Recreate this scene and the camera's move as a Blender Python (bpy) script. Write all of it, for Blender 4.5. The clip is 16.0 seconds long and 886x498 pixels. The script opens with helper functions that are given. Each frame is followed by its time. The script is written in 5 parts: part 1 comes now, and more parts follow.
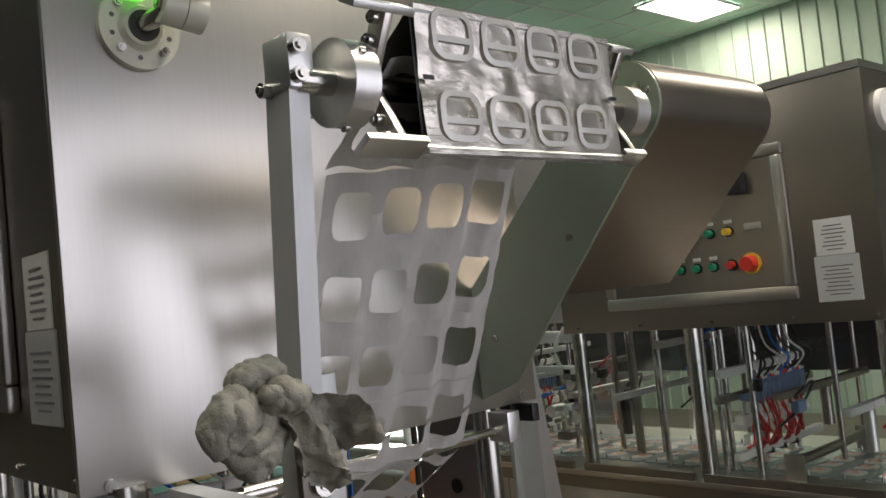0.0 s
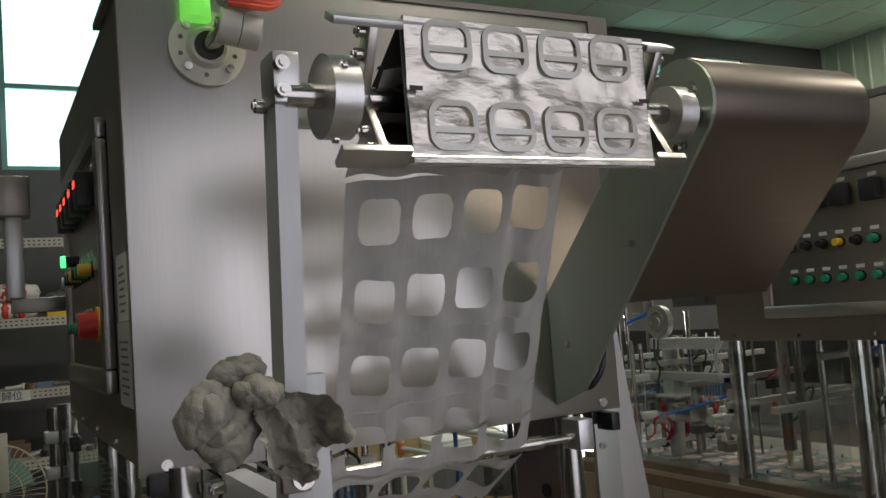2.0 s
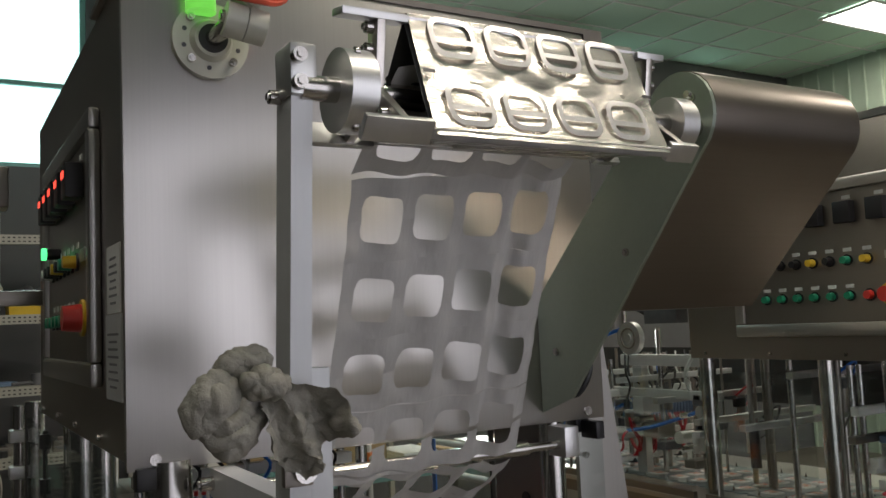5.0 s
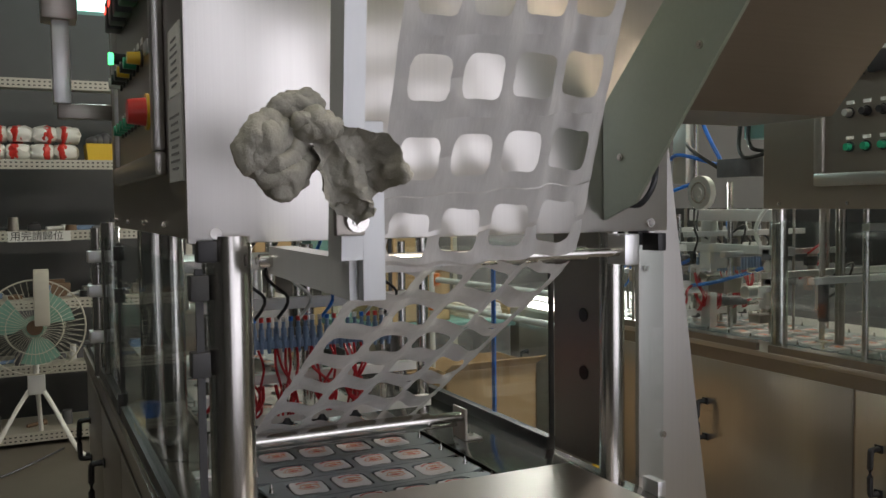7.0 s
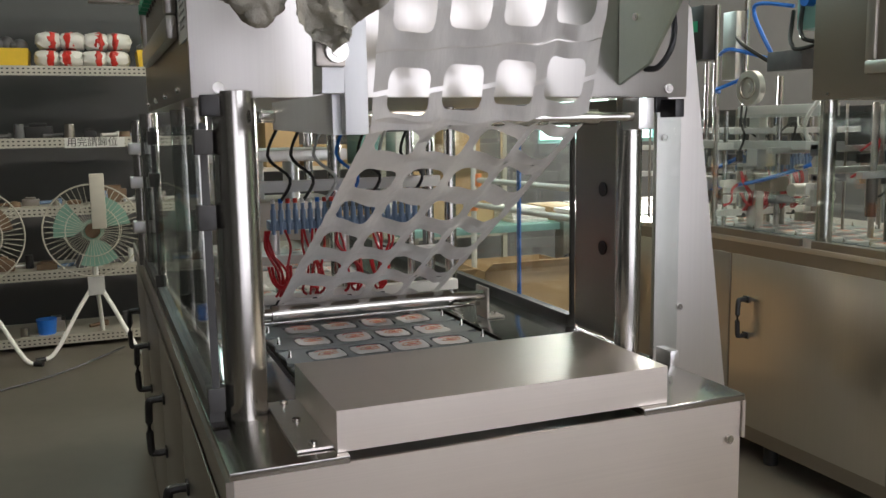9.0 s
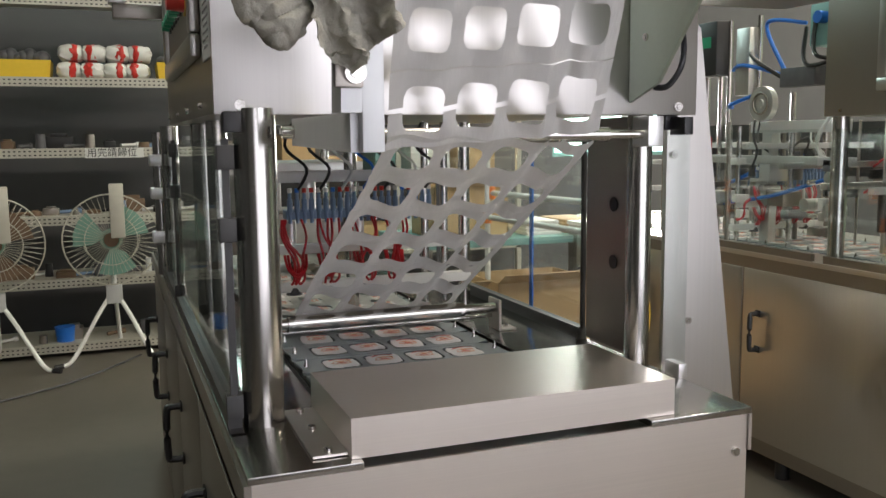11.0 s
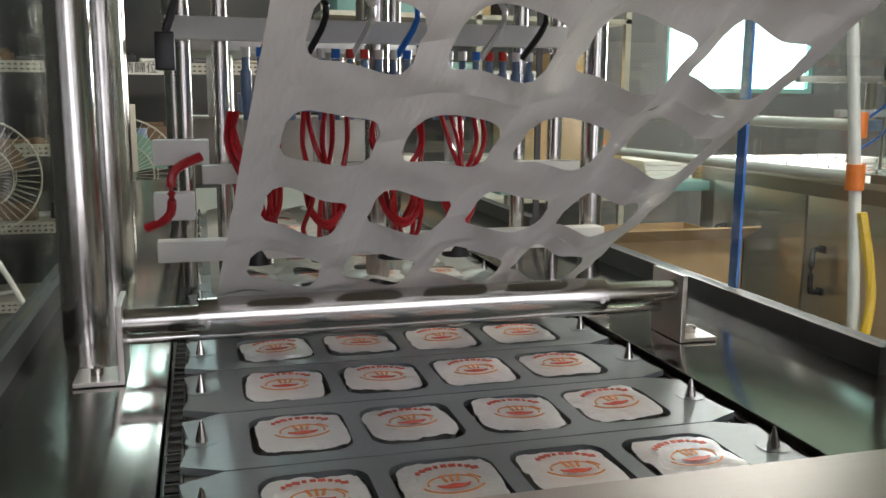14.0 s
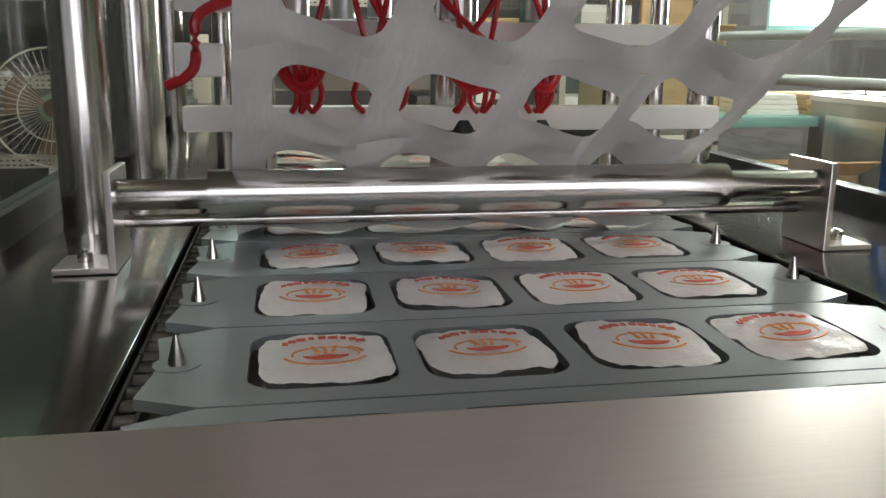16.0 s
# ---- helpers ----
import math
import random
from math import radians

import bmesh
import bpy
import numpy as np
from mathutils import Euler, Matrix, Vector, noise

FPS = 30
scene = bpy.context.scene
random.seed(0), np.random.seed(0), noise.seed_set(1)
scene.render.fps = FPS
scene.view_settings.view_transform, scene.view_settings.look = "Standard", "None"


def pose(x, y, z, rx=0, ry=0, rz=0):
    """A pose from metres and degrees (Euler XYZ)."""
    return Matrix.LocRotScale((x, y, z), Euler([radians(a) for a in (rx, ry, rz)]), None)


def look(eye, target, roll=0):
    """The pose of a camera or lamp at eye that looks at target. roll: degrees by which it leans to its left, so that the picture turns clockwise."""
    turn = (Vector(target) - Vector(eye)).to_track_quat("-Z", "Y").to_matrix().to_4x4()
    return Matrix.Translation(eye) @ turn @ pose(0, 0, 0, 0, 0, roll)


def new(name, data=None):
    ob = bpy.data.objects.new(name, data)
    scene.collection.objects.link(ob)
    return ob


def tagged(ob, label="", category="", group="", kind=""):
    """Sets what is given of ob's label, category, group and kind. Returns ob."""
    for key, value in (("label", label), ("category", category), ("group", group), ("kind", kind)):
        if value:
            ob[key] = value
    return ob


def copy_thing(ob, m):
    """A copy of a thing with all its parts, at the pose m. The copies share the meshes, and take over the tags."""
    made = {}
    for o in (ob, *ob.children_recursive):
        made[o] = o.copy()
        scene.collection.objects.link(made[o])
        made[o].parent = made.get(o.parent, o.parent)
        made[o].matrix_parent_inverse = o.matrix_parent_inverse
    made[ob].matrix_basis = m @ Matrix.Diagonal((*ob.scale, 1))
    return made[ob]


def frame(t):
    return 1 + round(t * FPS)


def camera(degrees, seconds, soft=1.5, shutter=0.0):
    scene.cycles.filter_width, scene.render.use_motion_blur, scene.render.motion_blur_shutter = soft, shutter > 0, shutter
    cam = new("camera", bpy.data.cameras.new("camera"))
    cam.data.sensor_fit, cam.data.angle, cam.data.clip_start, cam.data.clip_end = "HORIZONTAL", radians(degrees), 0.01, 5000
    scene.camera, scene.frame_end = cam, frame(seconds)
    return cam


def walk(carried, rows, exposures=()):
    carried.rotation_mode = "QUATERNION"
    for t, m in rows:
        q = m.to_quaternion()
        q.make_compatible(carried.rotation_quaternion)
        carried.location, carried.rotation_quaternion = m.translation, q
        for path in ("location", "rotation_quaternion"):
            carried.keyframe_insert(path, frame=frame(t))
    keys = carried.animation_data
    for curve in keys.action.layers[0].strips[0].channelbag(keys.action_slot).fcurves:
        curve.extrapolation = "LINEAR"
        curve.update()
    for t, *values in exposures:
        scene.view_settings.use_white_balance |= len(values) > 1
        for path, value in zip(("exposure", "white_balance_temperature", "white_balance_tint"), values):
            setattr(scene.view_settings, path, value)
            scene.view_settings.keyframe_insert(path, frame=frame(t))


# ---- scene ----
cam = camera(53.6, 16.0)
PATH = [
    (0, (-0.89, -1.268, 1.694), (0.448, 0.215, 1.799), -5.9),
    (0.5, (-0.781, -1.317, 1.704), (0.444, 0.261, 1.793), -5.9),
    (1, (-0.719, -1.358, 1.705), (0.384, 0.304, 1.847), -6.2),
    (1.5, (-0.668, -1.413, 1.692), (0.326, 0.316, 1.835), -5.1),
    (2, (-0.673, -1.439, 1.682), (0.263, 0.323, 1.822), -4.3),
    (2.5, (-0.718, -1.399, 1.679), (0.251, 0.344, 1.832), -5.4),
    (3, (-0.729, -1.398, 1.678), (0.276, 0.324, 1.831), -6.1),
    (5.3, (-0.722, -1.416, 1.66), (0.286, 0.304, 1.821), -2.3),
    (5.5, (-0.72, -1.417, 1.657), (0.287, 0.305, 1.802), -2.2),
    (6, (-0.711, -1.412, 1.638), (0.281, 0.322, 1.736), -2.3),
    (6.5, (-0.706, -1.398, 1.566), (0.22, 0.374, 1.579), -1.4),
    (7, (-0.698, -1.394, 1.515), (0.167, 0.407, 1.415), -0.7),
    (7.5, (-0.686, -1.397, 1.478), (0.134, 0.419, 1.297), -0.9),
    (8, (-0.658, -1.408, 1.457), (0.122, 0.418, 1.222), -1.1),
    (8.5, (-0.637, -1.423, 1.435), (0.116, 0.411, 1.171), -1.1),
    (9, (-0.616, -1.441, 1.407), (0.113, 0.401, 1.133), -0.9),
    (11.5, (-0.63, -1.48, 1.417), (0.065, 0.379, 1.171), -0.6),
    (12, (-0.615, -1.411, 1.416), (0.073, 0.447, 1.142), -0.5),
    (12.5, (-0.543, -1.18, 1.405), (0.158, 0.667, 1.096), 0.5),
    (13, (-0.463, -0.891, 1.357), (0.166, 0.975, 1.007), 1.0),
    (13.5, (-0.379, -0.554, 1.261), (0.298, 1.303, 0.956), -1.8),
    (14, (-0.251, -0.356, 1.21), (0.274, 1.543, 0.867), 0.4),
    (14.5, (-0.221, -0.241, 1.147), (0.227, 1.675, 0.789), 0.7),
    (15, (-0.203, -0.189, 1.106), (0.214, 1.731, 0.732), 1.1),
    (15.5, (-0.203, -0.183, 1.102), (0.153, 1.74, 0.683), 1.3),
    (16, (-0.197, -0.181, 1.105), (0.147, 1.737, 0.659), 0.6),
]
walk(cam, [(t, look(eye, target, roll)) for t, eye, target, roll in PATH],
     exposures=[(0, -0.5), (1, -1.0), (2, -1.05), (5.5, -1.0), (6.2, -1.1), (6.5, -1.1), (7, -0.33), (7.5, 0.1), (9, 0.2), (12.5, 0.27), (13.5, 0.3), (15, 0.3), (16, 0.42)])

# ---- world and light ----
world = bpy.data.worlds.new("world")
scene.world = world
world.use_nodes = True
wn = world.node_tree.nodes
sky = wn.new("ShaderNodeTexSky")
sky.sky_type, sky.sun_disc = "NISHITA", False
sky.sun_elevation, sky.sun_rotation = radians(40), radians(200)
world.node_tree.links.new(sky.outputs[0], wn["Background"].inputs[0])
wn["Background"].inputs[1].default_value = 0.12


def area(name, at, to, sx, sy, power, colour=(1, 1, 1)):
    d = bpy.data.lights.new(name, "AREA")
    d.shape, d.size, d.size_y, d.energy, d.color = "RECTANGLE", sx, sy, power, colour
    ob = new(name, d)
    ob.matrix_world = look(at, to)
    return ob


# daylight through the windows; one seen ceiling panel (the last) and five added
area("window_light_north", (-0.1, 5.5, 3.6), (-0.5, 2.0, 1.5), 0.6, 1.2, 25, (0.85, 1.0, 0.97))
area("window_light_northeast", (3.75, 5.5, 1.6), (1.0, 0.0, 1.2), 1.25, 0.68, 130, (1.0, 0.97, 0.92))
area("window_light_south", (0.875, -3.28, 1.8), (0.4, 0.0, 1.6), 3.6, 2.6, 24, (0.90, 0.90, 1.0))
LAMPS = ((-1.8, -0.9), (1.5, -1.2), (4.5, -0.6), (-1.8, 2.1), (3.4, 2.4), (7.42, 3.65))
for lx, ly in LAMPS:
    area("ceiling_and_fill_light", (lx, ly, 4.45), (lx, ly, 0), 1.15, 0.55, 16 if lx < 0 else 92, (1.0, 0.88, 0.74))


# ---- materials ----
def material(name, colour, rough=0.5, metal=0.0, grain=0.0, scale=(20, 20, 20), bump=0.0, spots=0.0, spot_scale=3.0, spec=0.5,
             glow=0.0, alpha=1.0, aniso=0.0, vary=0.0):
    m = bpy.data.materials.new(name)
    m.use_nodes = True
    nt = m.node_tree
    b = nt.nodes["Principled BSDF"]
    b.inputs["Base Color"].default_value = (*colour, 1)
    b.inputs["Roughness"].default_value = rough
    b.inputs["Metallic"].default_value = metal
    b.inputs["Specular IOR Level"].default_value = spec
    b.inputs["Alpha"].default_value = alpha
    if aniso:
        b.inputs["Anisotropic"].default_value = aniso
    if glow:
        b.inputs["Emission Color"].default_value = (*colour, 1)
        b.inputs["Emission Strength"].default_value = glow
    tc = nt.nodes.new("ShaderNodeTexCoord")
    if grain or bump or spots:
        mp = nt.nodes.new("ShaderNodeMapping")
        mp.inputs["Scale"].default_value = scale
        nt.links.new(tc.outputs["Object"], mp.inputs[0])
        n1 = nt.nodes.new("ShaderNodeTexNoise")
        n1.inputs["Scale"].default_value, n1.inputs["Detail"].default_value = 1.0, 6.0
        nt.links.new(mp.outputs[0], n1.inputs["Vector"])
        n2 = nt.nodes.new("ShaderNodeTexNoise")
        n2.inputs["Scale"].default_value, n2.inputs["Detail"].default_value = spot_scale, 4.0
        nt.links.new(tc.outputs["Object"], n2.inputs["Vector"])
        # colour: fine grain times broad stains
        r1 = nt.nodes.new("ShaderNodeMapRange")
        r1.inputs["To Min"].default_value, r1.inputs["To Max"].default_value = 1 - grain, 1 + grain
        nt.links.new(n1.outputs[0], r1.inputs[0])
        r2 = nt.nodes.new("ShaderNodeMapRange")
        r2.inputs["To Min"].default_value, r2.inputs["To Max"].default_value = 1 - spots, 1 + spots
        nt.links.new(n2.outputs[0], r2.inputs[0])
        mu = nt.nodes.new("ShaderNodeMath")
        mu.operation = "MULTIPLY"
        nt.links.new(r1.outputs[0], mu.inputs[0])
        nt.links.new(r2.outputs[0], mu.inputs[1])
        out = mu.outputs[0]
        if vary:
            oi = nt.nodes.new("ShaderNodeObjectInfo")
            r3 = nt.nodes.new("ShaderNodeMapRange")
            r3.inputs["To Min"].default_value, r3.inputs["To Max"].default_value = 1 - vary, 1 + vary
            nt.links.new(oi.outputs["Random"], r3.inputs[0])
            m3 = nt.nodes.new("ShaderNodeMath")
            m3.operation = "MULTIPLY"
            nt.links.new(out, m3.inputs[0])
            nt.links.new(r3.outputs[0], m3.inputs[1])
            out = m3.outputs[0]
        mix = nt.nodes.new("ShaderNodeVectorMath")
        mix.operation = "SCALE"
        mix.inputs[0].default_value = colour
        nt.links.new(out, mix.inputs["Scale"])
        nt.links.new(mix.outputs[0], b.inputs["Base Color"])
        r4 = nt.nodes.new("ShaderNodeMapRange")
        r4.inputs["To Min"].default_value, r4.inputs["To Max"].default_value = max(0.02, rough - 0.5 * grain - 0.25 * spots), rough + 0.5 * grain + 0.25 * spots
        nt.links.new(n2.outputs[0], r4.inputs[0])
        nt.links.new(r4.outputs[0], b.inputs["Roughness"])
        if bump:
            bp = nt.nodes.new("ShaderNodeBump")
            bp.inputs["Strength"].default_value, bp.inputs["Distance"].default_value = bump, 0.002
            nt.links.new(n1.outputs[0], bp.inputs["Height"])
            nt.links.new(bp.outputs[0], b.inputs["Normal"])
    return m


def glass_material(name, colour, rough=0.02, clear=0.9):
    """A thin clear sheet: mostly see-through, with a gloss that grows at a flat angle."""
    m = bpy.data.materials.new(name)
    m.use_nodes = True
    nt = m.node_tree
    nt.nodes.remove(nt.nodes["Principled BSDF"])
    out = nt.nodes["Material Output"]
    tr, gl, mix = nt.nodes.new("ShaderNodeBsdfTransparent"), nt.nodes.new("ShaderNodeBsdfGlossy"), nt.nodes.new("ShaderNodeMixShader")
    tr.inputs[0].default_value = (*colour, 1)
    gl.inputs["Roughness"].default_value = rough
    lw, mr = nt.nodes.new("ShaderNodeLayerWeight"), nt.nodes.new("ShaderNodeMapRange")
    lw.inputs["Blend"].default_value = 0.22
    mr.inputs["To Min"].default_value, mr.inputs["To Max"].default_value = 0.03, 0.25
    nt.links.new(lw.outputs["Facing"], mr.inputs[0])
    nt.links.new(mr.outputs[0], mix.inputs[0])
    nt.links.new(tr.outputs[0], mix.inputs[1])
    nt.links.new(gl.outputs[0], mix.inputs[2])
    nt.links.new(mix.outputs[0], out.inputs[0])
    return m


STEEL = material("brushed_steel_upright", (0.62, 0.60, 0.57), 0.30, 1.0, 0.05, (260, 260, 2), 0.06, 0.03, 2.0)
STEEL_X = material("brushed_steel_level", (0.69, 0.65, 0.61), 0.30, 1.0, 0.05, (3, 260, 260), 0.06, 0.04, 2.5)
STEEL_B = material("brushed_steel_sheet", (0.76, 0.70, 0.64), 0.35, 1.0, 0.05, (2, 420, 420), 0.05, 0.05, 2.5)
# base darkened too, standing in for the dark interior mirrored in the deck
DECK = material("polished_deck_steel_darkened", (0.43, 0.415, 0.39), 0.15, 1.0, 0.05, (160, 4, 160), 0.04, 0.08, 3.0)
STEEL_DK = material("darker_steel", (0.36, 0.33, 0.295), 0.34, 1.0, 0.06, (4, 220, 220), 0.06, 0.06, 3.0)
CHROME = material("polished_steel", (0.57, 0.55, 0.52), 0.19, 1.0, 0.03, (4, 60, 60), 0.0, 0.03, 6.0)
ALU = material("milled_aluminium", (0.72, 0.72, 0.71), 0.36, 1.0, 0.06, (90, 90, 6), 0.08, 0.03, 5.0)
ALU_PAINT = material("anodised_aluminium", (0.62, 0.63, 0.63), 0.42, 0.35, 0.05, (120, 120, 8), 0.06, 0.04, 4.0)
PLATE = material("anodised_tray_plate", (0.36, 0.40, 0.41), 0.38, 0.6, 0.05, (30, 160, 30), 0.05, 0.06, 9.0, vary=0.05)
GREEN = material("steel_side_plate", (0.40, 0.46, 0.39), 0.36, 0.8, 0.05, (8, 120, 120), 0.05, 0.06, 3.0)
BLACK = material("black_plastic", (0.018, 0.018, 0.02), 0.38, 0.0, 0.15, (60, 60, 60), 0.05, 0.1, 8.0)
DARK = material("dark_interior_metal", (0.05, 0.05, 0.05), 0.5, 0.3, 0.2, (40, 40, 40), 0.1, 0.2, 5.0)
CHAIN = material("oiled_chain_steel", (0.06, 0.058, 0.055), 0.33, 0.9, 0.2, (300, 300, 300), 0.1, 0.2, 30.0)
WHITE = material("white_plastic", (0.78, 0.78, 0.75), 0.4, 0.0, 0.03, (60, 60, 60), 0.02, 0.05, 6.0)
FOIL = material("lidding_foil", (0.64, 0.61, 0.56), 0.26, 0.9, 0.05, (45, 110, 110), 0.4, 0.06, 30.0, vary=0.05)
RIM = material("doubled_film_rim", (0.62, 0.61, 0.59), 0.32, 0.35, 0.06, (80, 80, 80), 0.2, 0.06, 20.0)
# the same brushed steel, its dark brown reflections put into the base colour
COVER_SHADED = material("steel_with_brown_reflection", (0.27, 0.235, 0.205), 0.33, 1.0, 0.06, (4, 220, 220), 0.06, 0.06, 3.0)
FILM = material("frosted_film", (0.59, 0.58, 0.56), 0.30, 0.0, 0.05, (70, 22, 60), 0.75, 0.05, 9.0, spec=0.6)
LID = material("white_lid_film", (0.87, 0.86, 0.85), 0.3, 0.0, 0.04, (200, 200, 200), 0.5, 0.05, 40.0, vary=0.04)
RED = material("red_print", (0.72, 0.10, 0.05), 0.4, 0.0, 0.15, (300, 300, 300), 0.1, 0.1, 60.0)
ORANGE = material("orange_print", (0.86, 0.34, 0.09), 0.4, 0.0, 0.15, (300, 300, 300), 0.1, 0.1, 60.0)
HOSE_RED = material("red_hose", (0.45, 0.012, 0.02), 0.3, 0.0, 0.1, (60, 60, 60), 0.0, 0.05, 8.0)
HOSE_BLUE = material("blue_hose", (0.02, 0.16, 0.62), 0.3, 0.0, 0.1, (60, 60, 60), 0.0, 0.05, 8.0)
TUBE_CLEAR = material("milky_hose", (0.70, 0.72, 0.70), 0.25, 0.0, 0.05, (60, 60, 60), 0.0, 0.05, 8.0)
VALVE = material("blue_grey_valves", (0.16, 0.24, 0.38), 0.35, 0.0, 0.1, (80, 80, 80), 0.05, 0.1, 20.0)
CLOTH = material("grey_cotton_rag", (0.36, 0.345, 0.295), 0.9, 0.0, 0.16, (420, 420, 420), 0.6, 0.12, 14.0, spec=0.15)
CONCRETE = material("worn_concrete", (0.115, 0.101, 0.082), 0.42, 0.0, 0.12, (9, 9, 9), 0.15, 0.22, 0.9)
WALL = material("painted_corrugated_steel", (0.38, 0.47, 0.38), 0.5, 0.1, 0.05, (2, 2, 12), 0.05, 0.06, 0.7)
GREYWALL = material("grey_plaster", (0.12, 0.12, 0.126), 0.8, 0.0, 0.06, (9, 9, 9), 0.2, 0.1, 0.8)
DARKWALL = material("wall_darkened_for_reflections", (0.035, 0.036, 0.038), 0.7, 0.0, 0.06, (9, 9, 9), 0.2, 0.1, 0.8)
CEIL = material("ceiling_tile", (0.60, 0.80, 0.67), 0.8, 0.0, 0.05, (60, 60, 60), 0.2, 0.04, 0.7)
TBAR = material("ceiling_grid", (0.75, 0.80, 0.76), 0.5)
PANE_SOUTH = material("daylit_pane", (0.86, 0.86, 1.0), 0.5, glow=1.1)
PANE_GLOW = material("daylit_frosted_pane", (0.66, 1.0, 0.95), 0.5, glow=3.2)
LAMP_GLOW = material("lamp_diffuser", (1.0, 0.98, 0.93), 0.5, glow=9.0)
GLASS = glass_material("clear_acrylic", (0.93, 0.96, 0.95))
SHELF = material("galvanised_angle", (0.55, 0.53, 0.46), 0.45, 0.4, 0.06, (20, 60, 60), 0.05, 0.12, 4.0)
CARD = material("cardboard", (0.52, 0.36, 0.19), 0.75, 0.0, 0.06, (40, 40, 4), 0.1, 0.06, 4.0)
YELLOW = material("yellow_plastic", (0.78, 0.52, 0.03), 0.4, 0.0, 0.05, (40, 40, 40), 0.0, 0.06, 5.0)
FANGREEN = material("faded_green_paint", (0.22, 0.40, 0.33), 0.5, 0.1, 0.1, (30, 30, 30), 0.1, 0.15, 9.0)
RUST = material("brown_dusty_blade", (0.17, 0.11, 0.07), 0.6, 0.2, 0.15, (30, 30, 30), 0.1, 0.2, 9.0)
LED_RED = material("red_led", (1.0, 0.08, 0.05), 0.4, glow=3.0)
LED_GREEN = material("green_led", (0.1, 1.0, 0.3), 0.4, glow=3.0)
BTN_GREEN = material("green_button", (0.02, 0.28, 0.15), 0.3, 0.0, 0.05, (80, 80, 80), 0.0, 0.05, 20.0)
BTN_RED = material("red_button", (0.62, 0.04, 0.03), 0.3, 0.0, 0.05, (80, 80, 80), 0.0, 0.05, 20.0)
BTN_YELLOW = material("yellow_button", (0.75, 0.50, 0.04), 0.3, 0.0, 0.05, (80, 80, 80), 0.0, 0.05, 20.0)
TEAL = material("teal_paint", (0.22, 0.42, 0.40), 0.45, 0.1, 0.08, (10, 10, 10), 0.05, 0.1, 2.0)
CREAM = material("cream_enamel", (0.62, 0.62, 0.53), 0.35, 0.0, 0.05, (40, 40, 40), 0.05, 0.10, 9.0)
BAG = material("crumpled_plastic_bag", (0.74, 0.73, 0.70), 0.25, 0.0, 0.05, (60, 60, 60), 0.3, 0.05, 20.0)
PAPER = material("paper_sheet", (0.72, 0.72, 0.70), 0.7, 0.0, 0.03, (60, 60, 60), 0.05, 0.04, 6.0)
INK = material("grey_ink", (0.22, 0.22, 0.23), 0.7)
DRAB = material("drab_tool_plastic", (0.10, 0.10, 0.11), 0.5, 0.0, 0.3, (30, 30, 30), 0.1, 0.3, 6.0)


# ---- mesh helpers ----
def box(bm, x0, x1, y0, y1, z0, z1, bevel=0.0):
    m = Matrix.Translation(((x0 + x1) / 2, (y0 + y1) / 2, (z0 + z1) / 2)) @ Matrix.Diagonal((abs(x1 - x0), abs(y1 - y0), abs(z1 - z0), 1))
    g = bmesh.ops.create_cube(bm, size=1, matrix=m)
    if bevel:
        es = list({e for v in g["verts"] for e in v.link_edges})
        bmesh.ops.bevel(bm, geom=es, offset=bevel, segments=2, affect="EDGES", profile=0.6)
    return bm


def rod(bm, a, b, r, seg=16, r2=None):
    a, b = Vector(a), Vector(b)
    d = b - a
    m = Matrix.Translation((a + b) / 2) @ d.to_track_quat("Z", "Y").to_matrix().to_4x4()
    bmesh.ops.create_cone(bm, cap_ends=True, segments=seg, radius1=r, radius2=r if r2 is None else r2, depth=d.length, matrix=m)
    return bm


def ring(bm, centre, axis, r, thick, seg=24, minor=6):
    """A torus round an axis."""
    q = Vector(axis).to_track_quat("Z", "Y").to_matrix().to_4x4()
    m = Matrix.Translation(centre) @ q
    vs = [[bm.verts.new(m @ Vector(((r + thick * math.cos(b)) * math.cos(a), (r + thick * math.cos(b)) * math.sin(a), thick * math.sin(b))))
           for b in (2 * math.pi * j / minor for j in range(minor))] for a in (2 * math.pi * i / seg for i in range(seg))]
    for i in range(seg):
        for j in range(minor):
            bm.faces.new((vs[i][j], vs[(i + 1) % seg][j], vs[(i + 1) % seg][(j + 1) % minor], vs[i][(j + 1) % minor]))
    return bm


def prism(bm, outline, axis, a, b):
    """A flat outline pushed along an axis from a to b; outline in the other two axes in order."""
    def at(u, v, w):
        return {"x": (w, u, v), "y": (u, w, v), "z": (u, v, w)}[axis]
    lo = [bm.verts.new(at(u, v, a)) for u, v in outline]
    hi = [bm.verts.new(at(u, v, b)) for u, v in outline]
    bm.faces.new(lo)
    bm.faces.new(hi[::-1])
    n = len(lo)
    for i in range(n):
        bm.faces.new((lo[i], lo[(i + 1) % n], hi[(i + 1) % n], hi[i]))
    bmesh.ops.recalc_face_normals(bm, faces=bm.faces)
    return bm


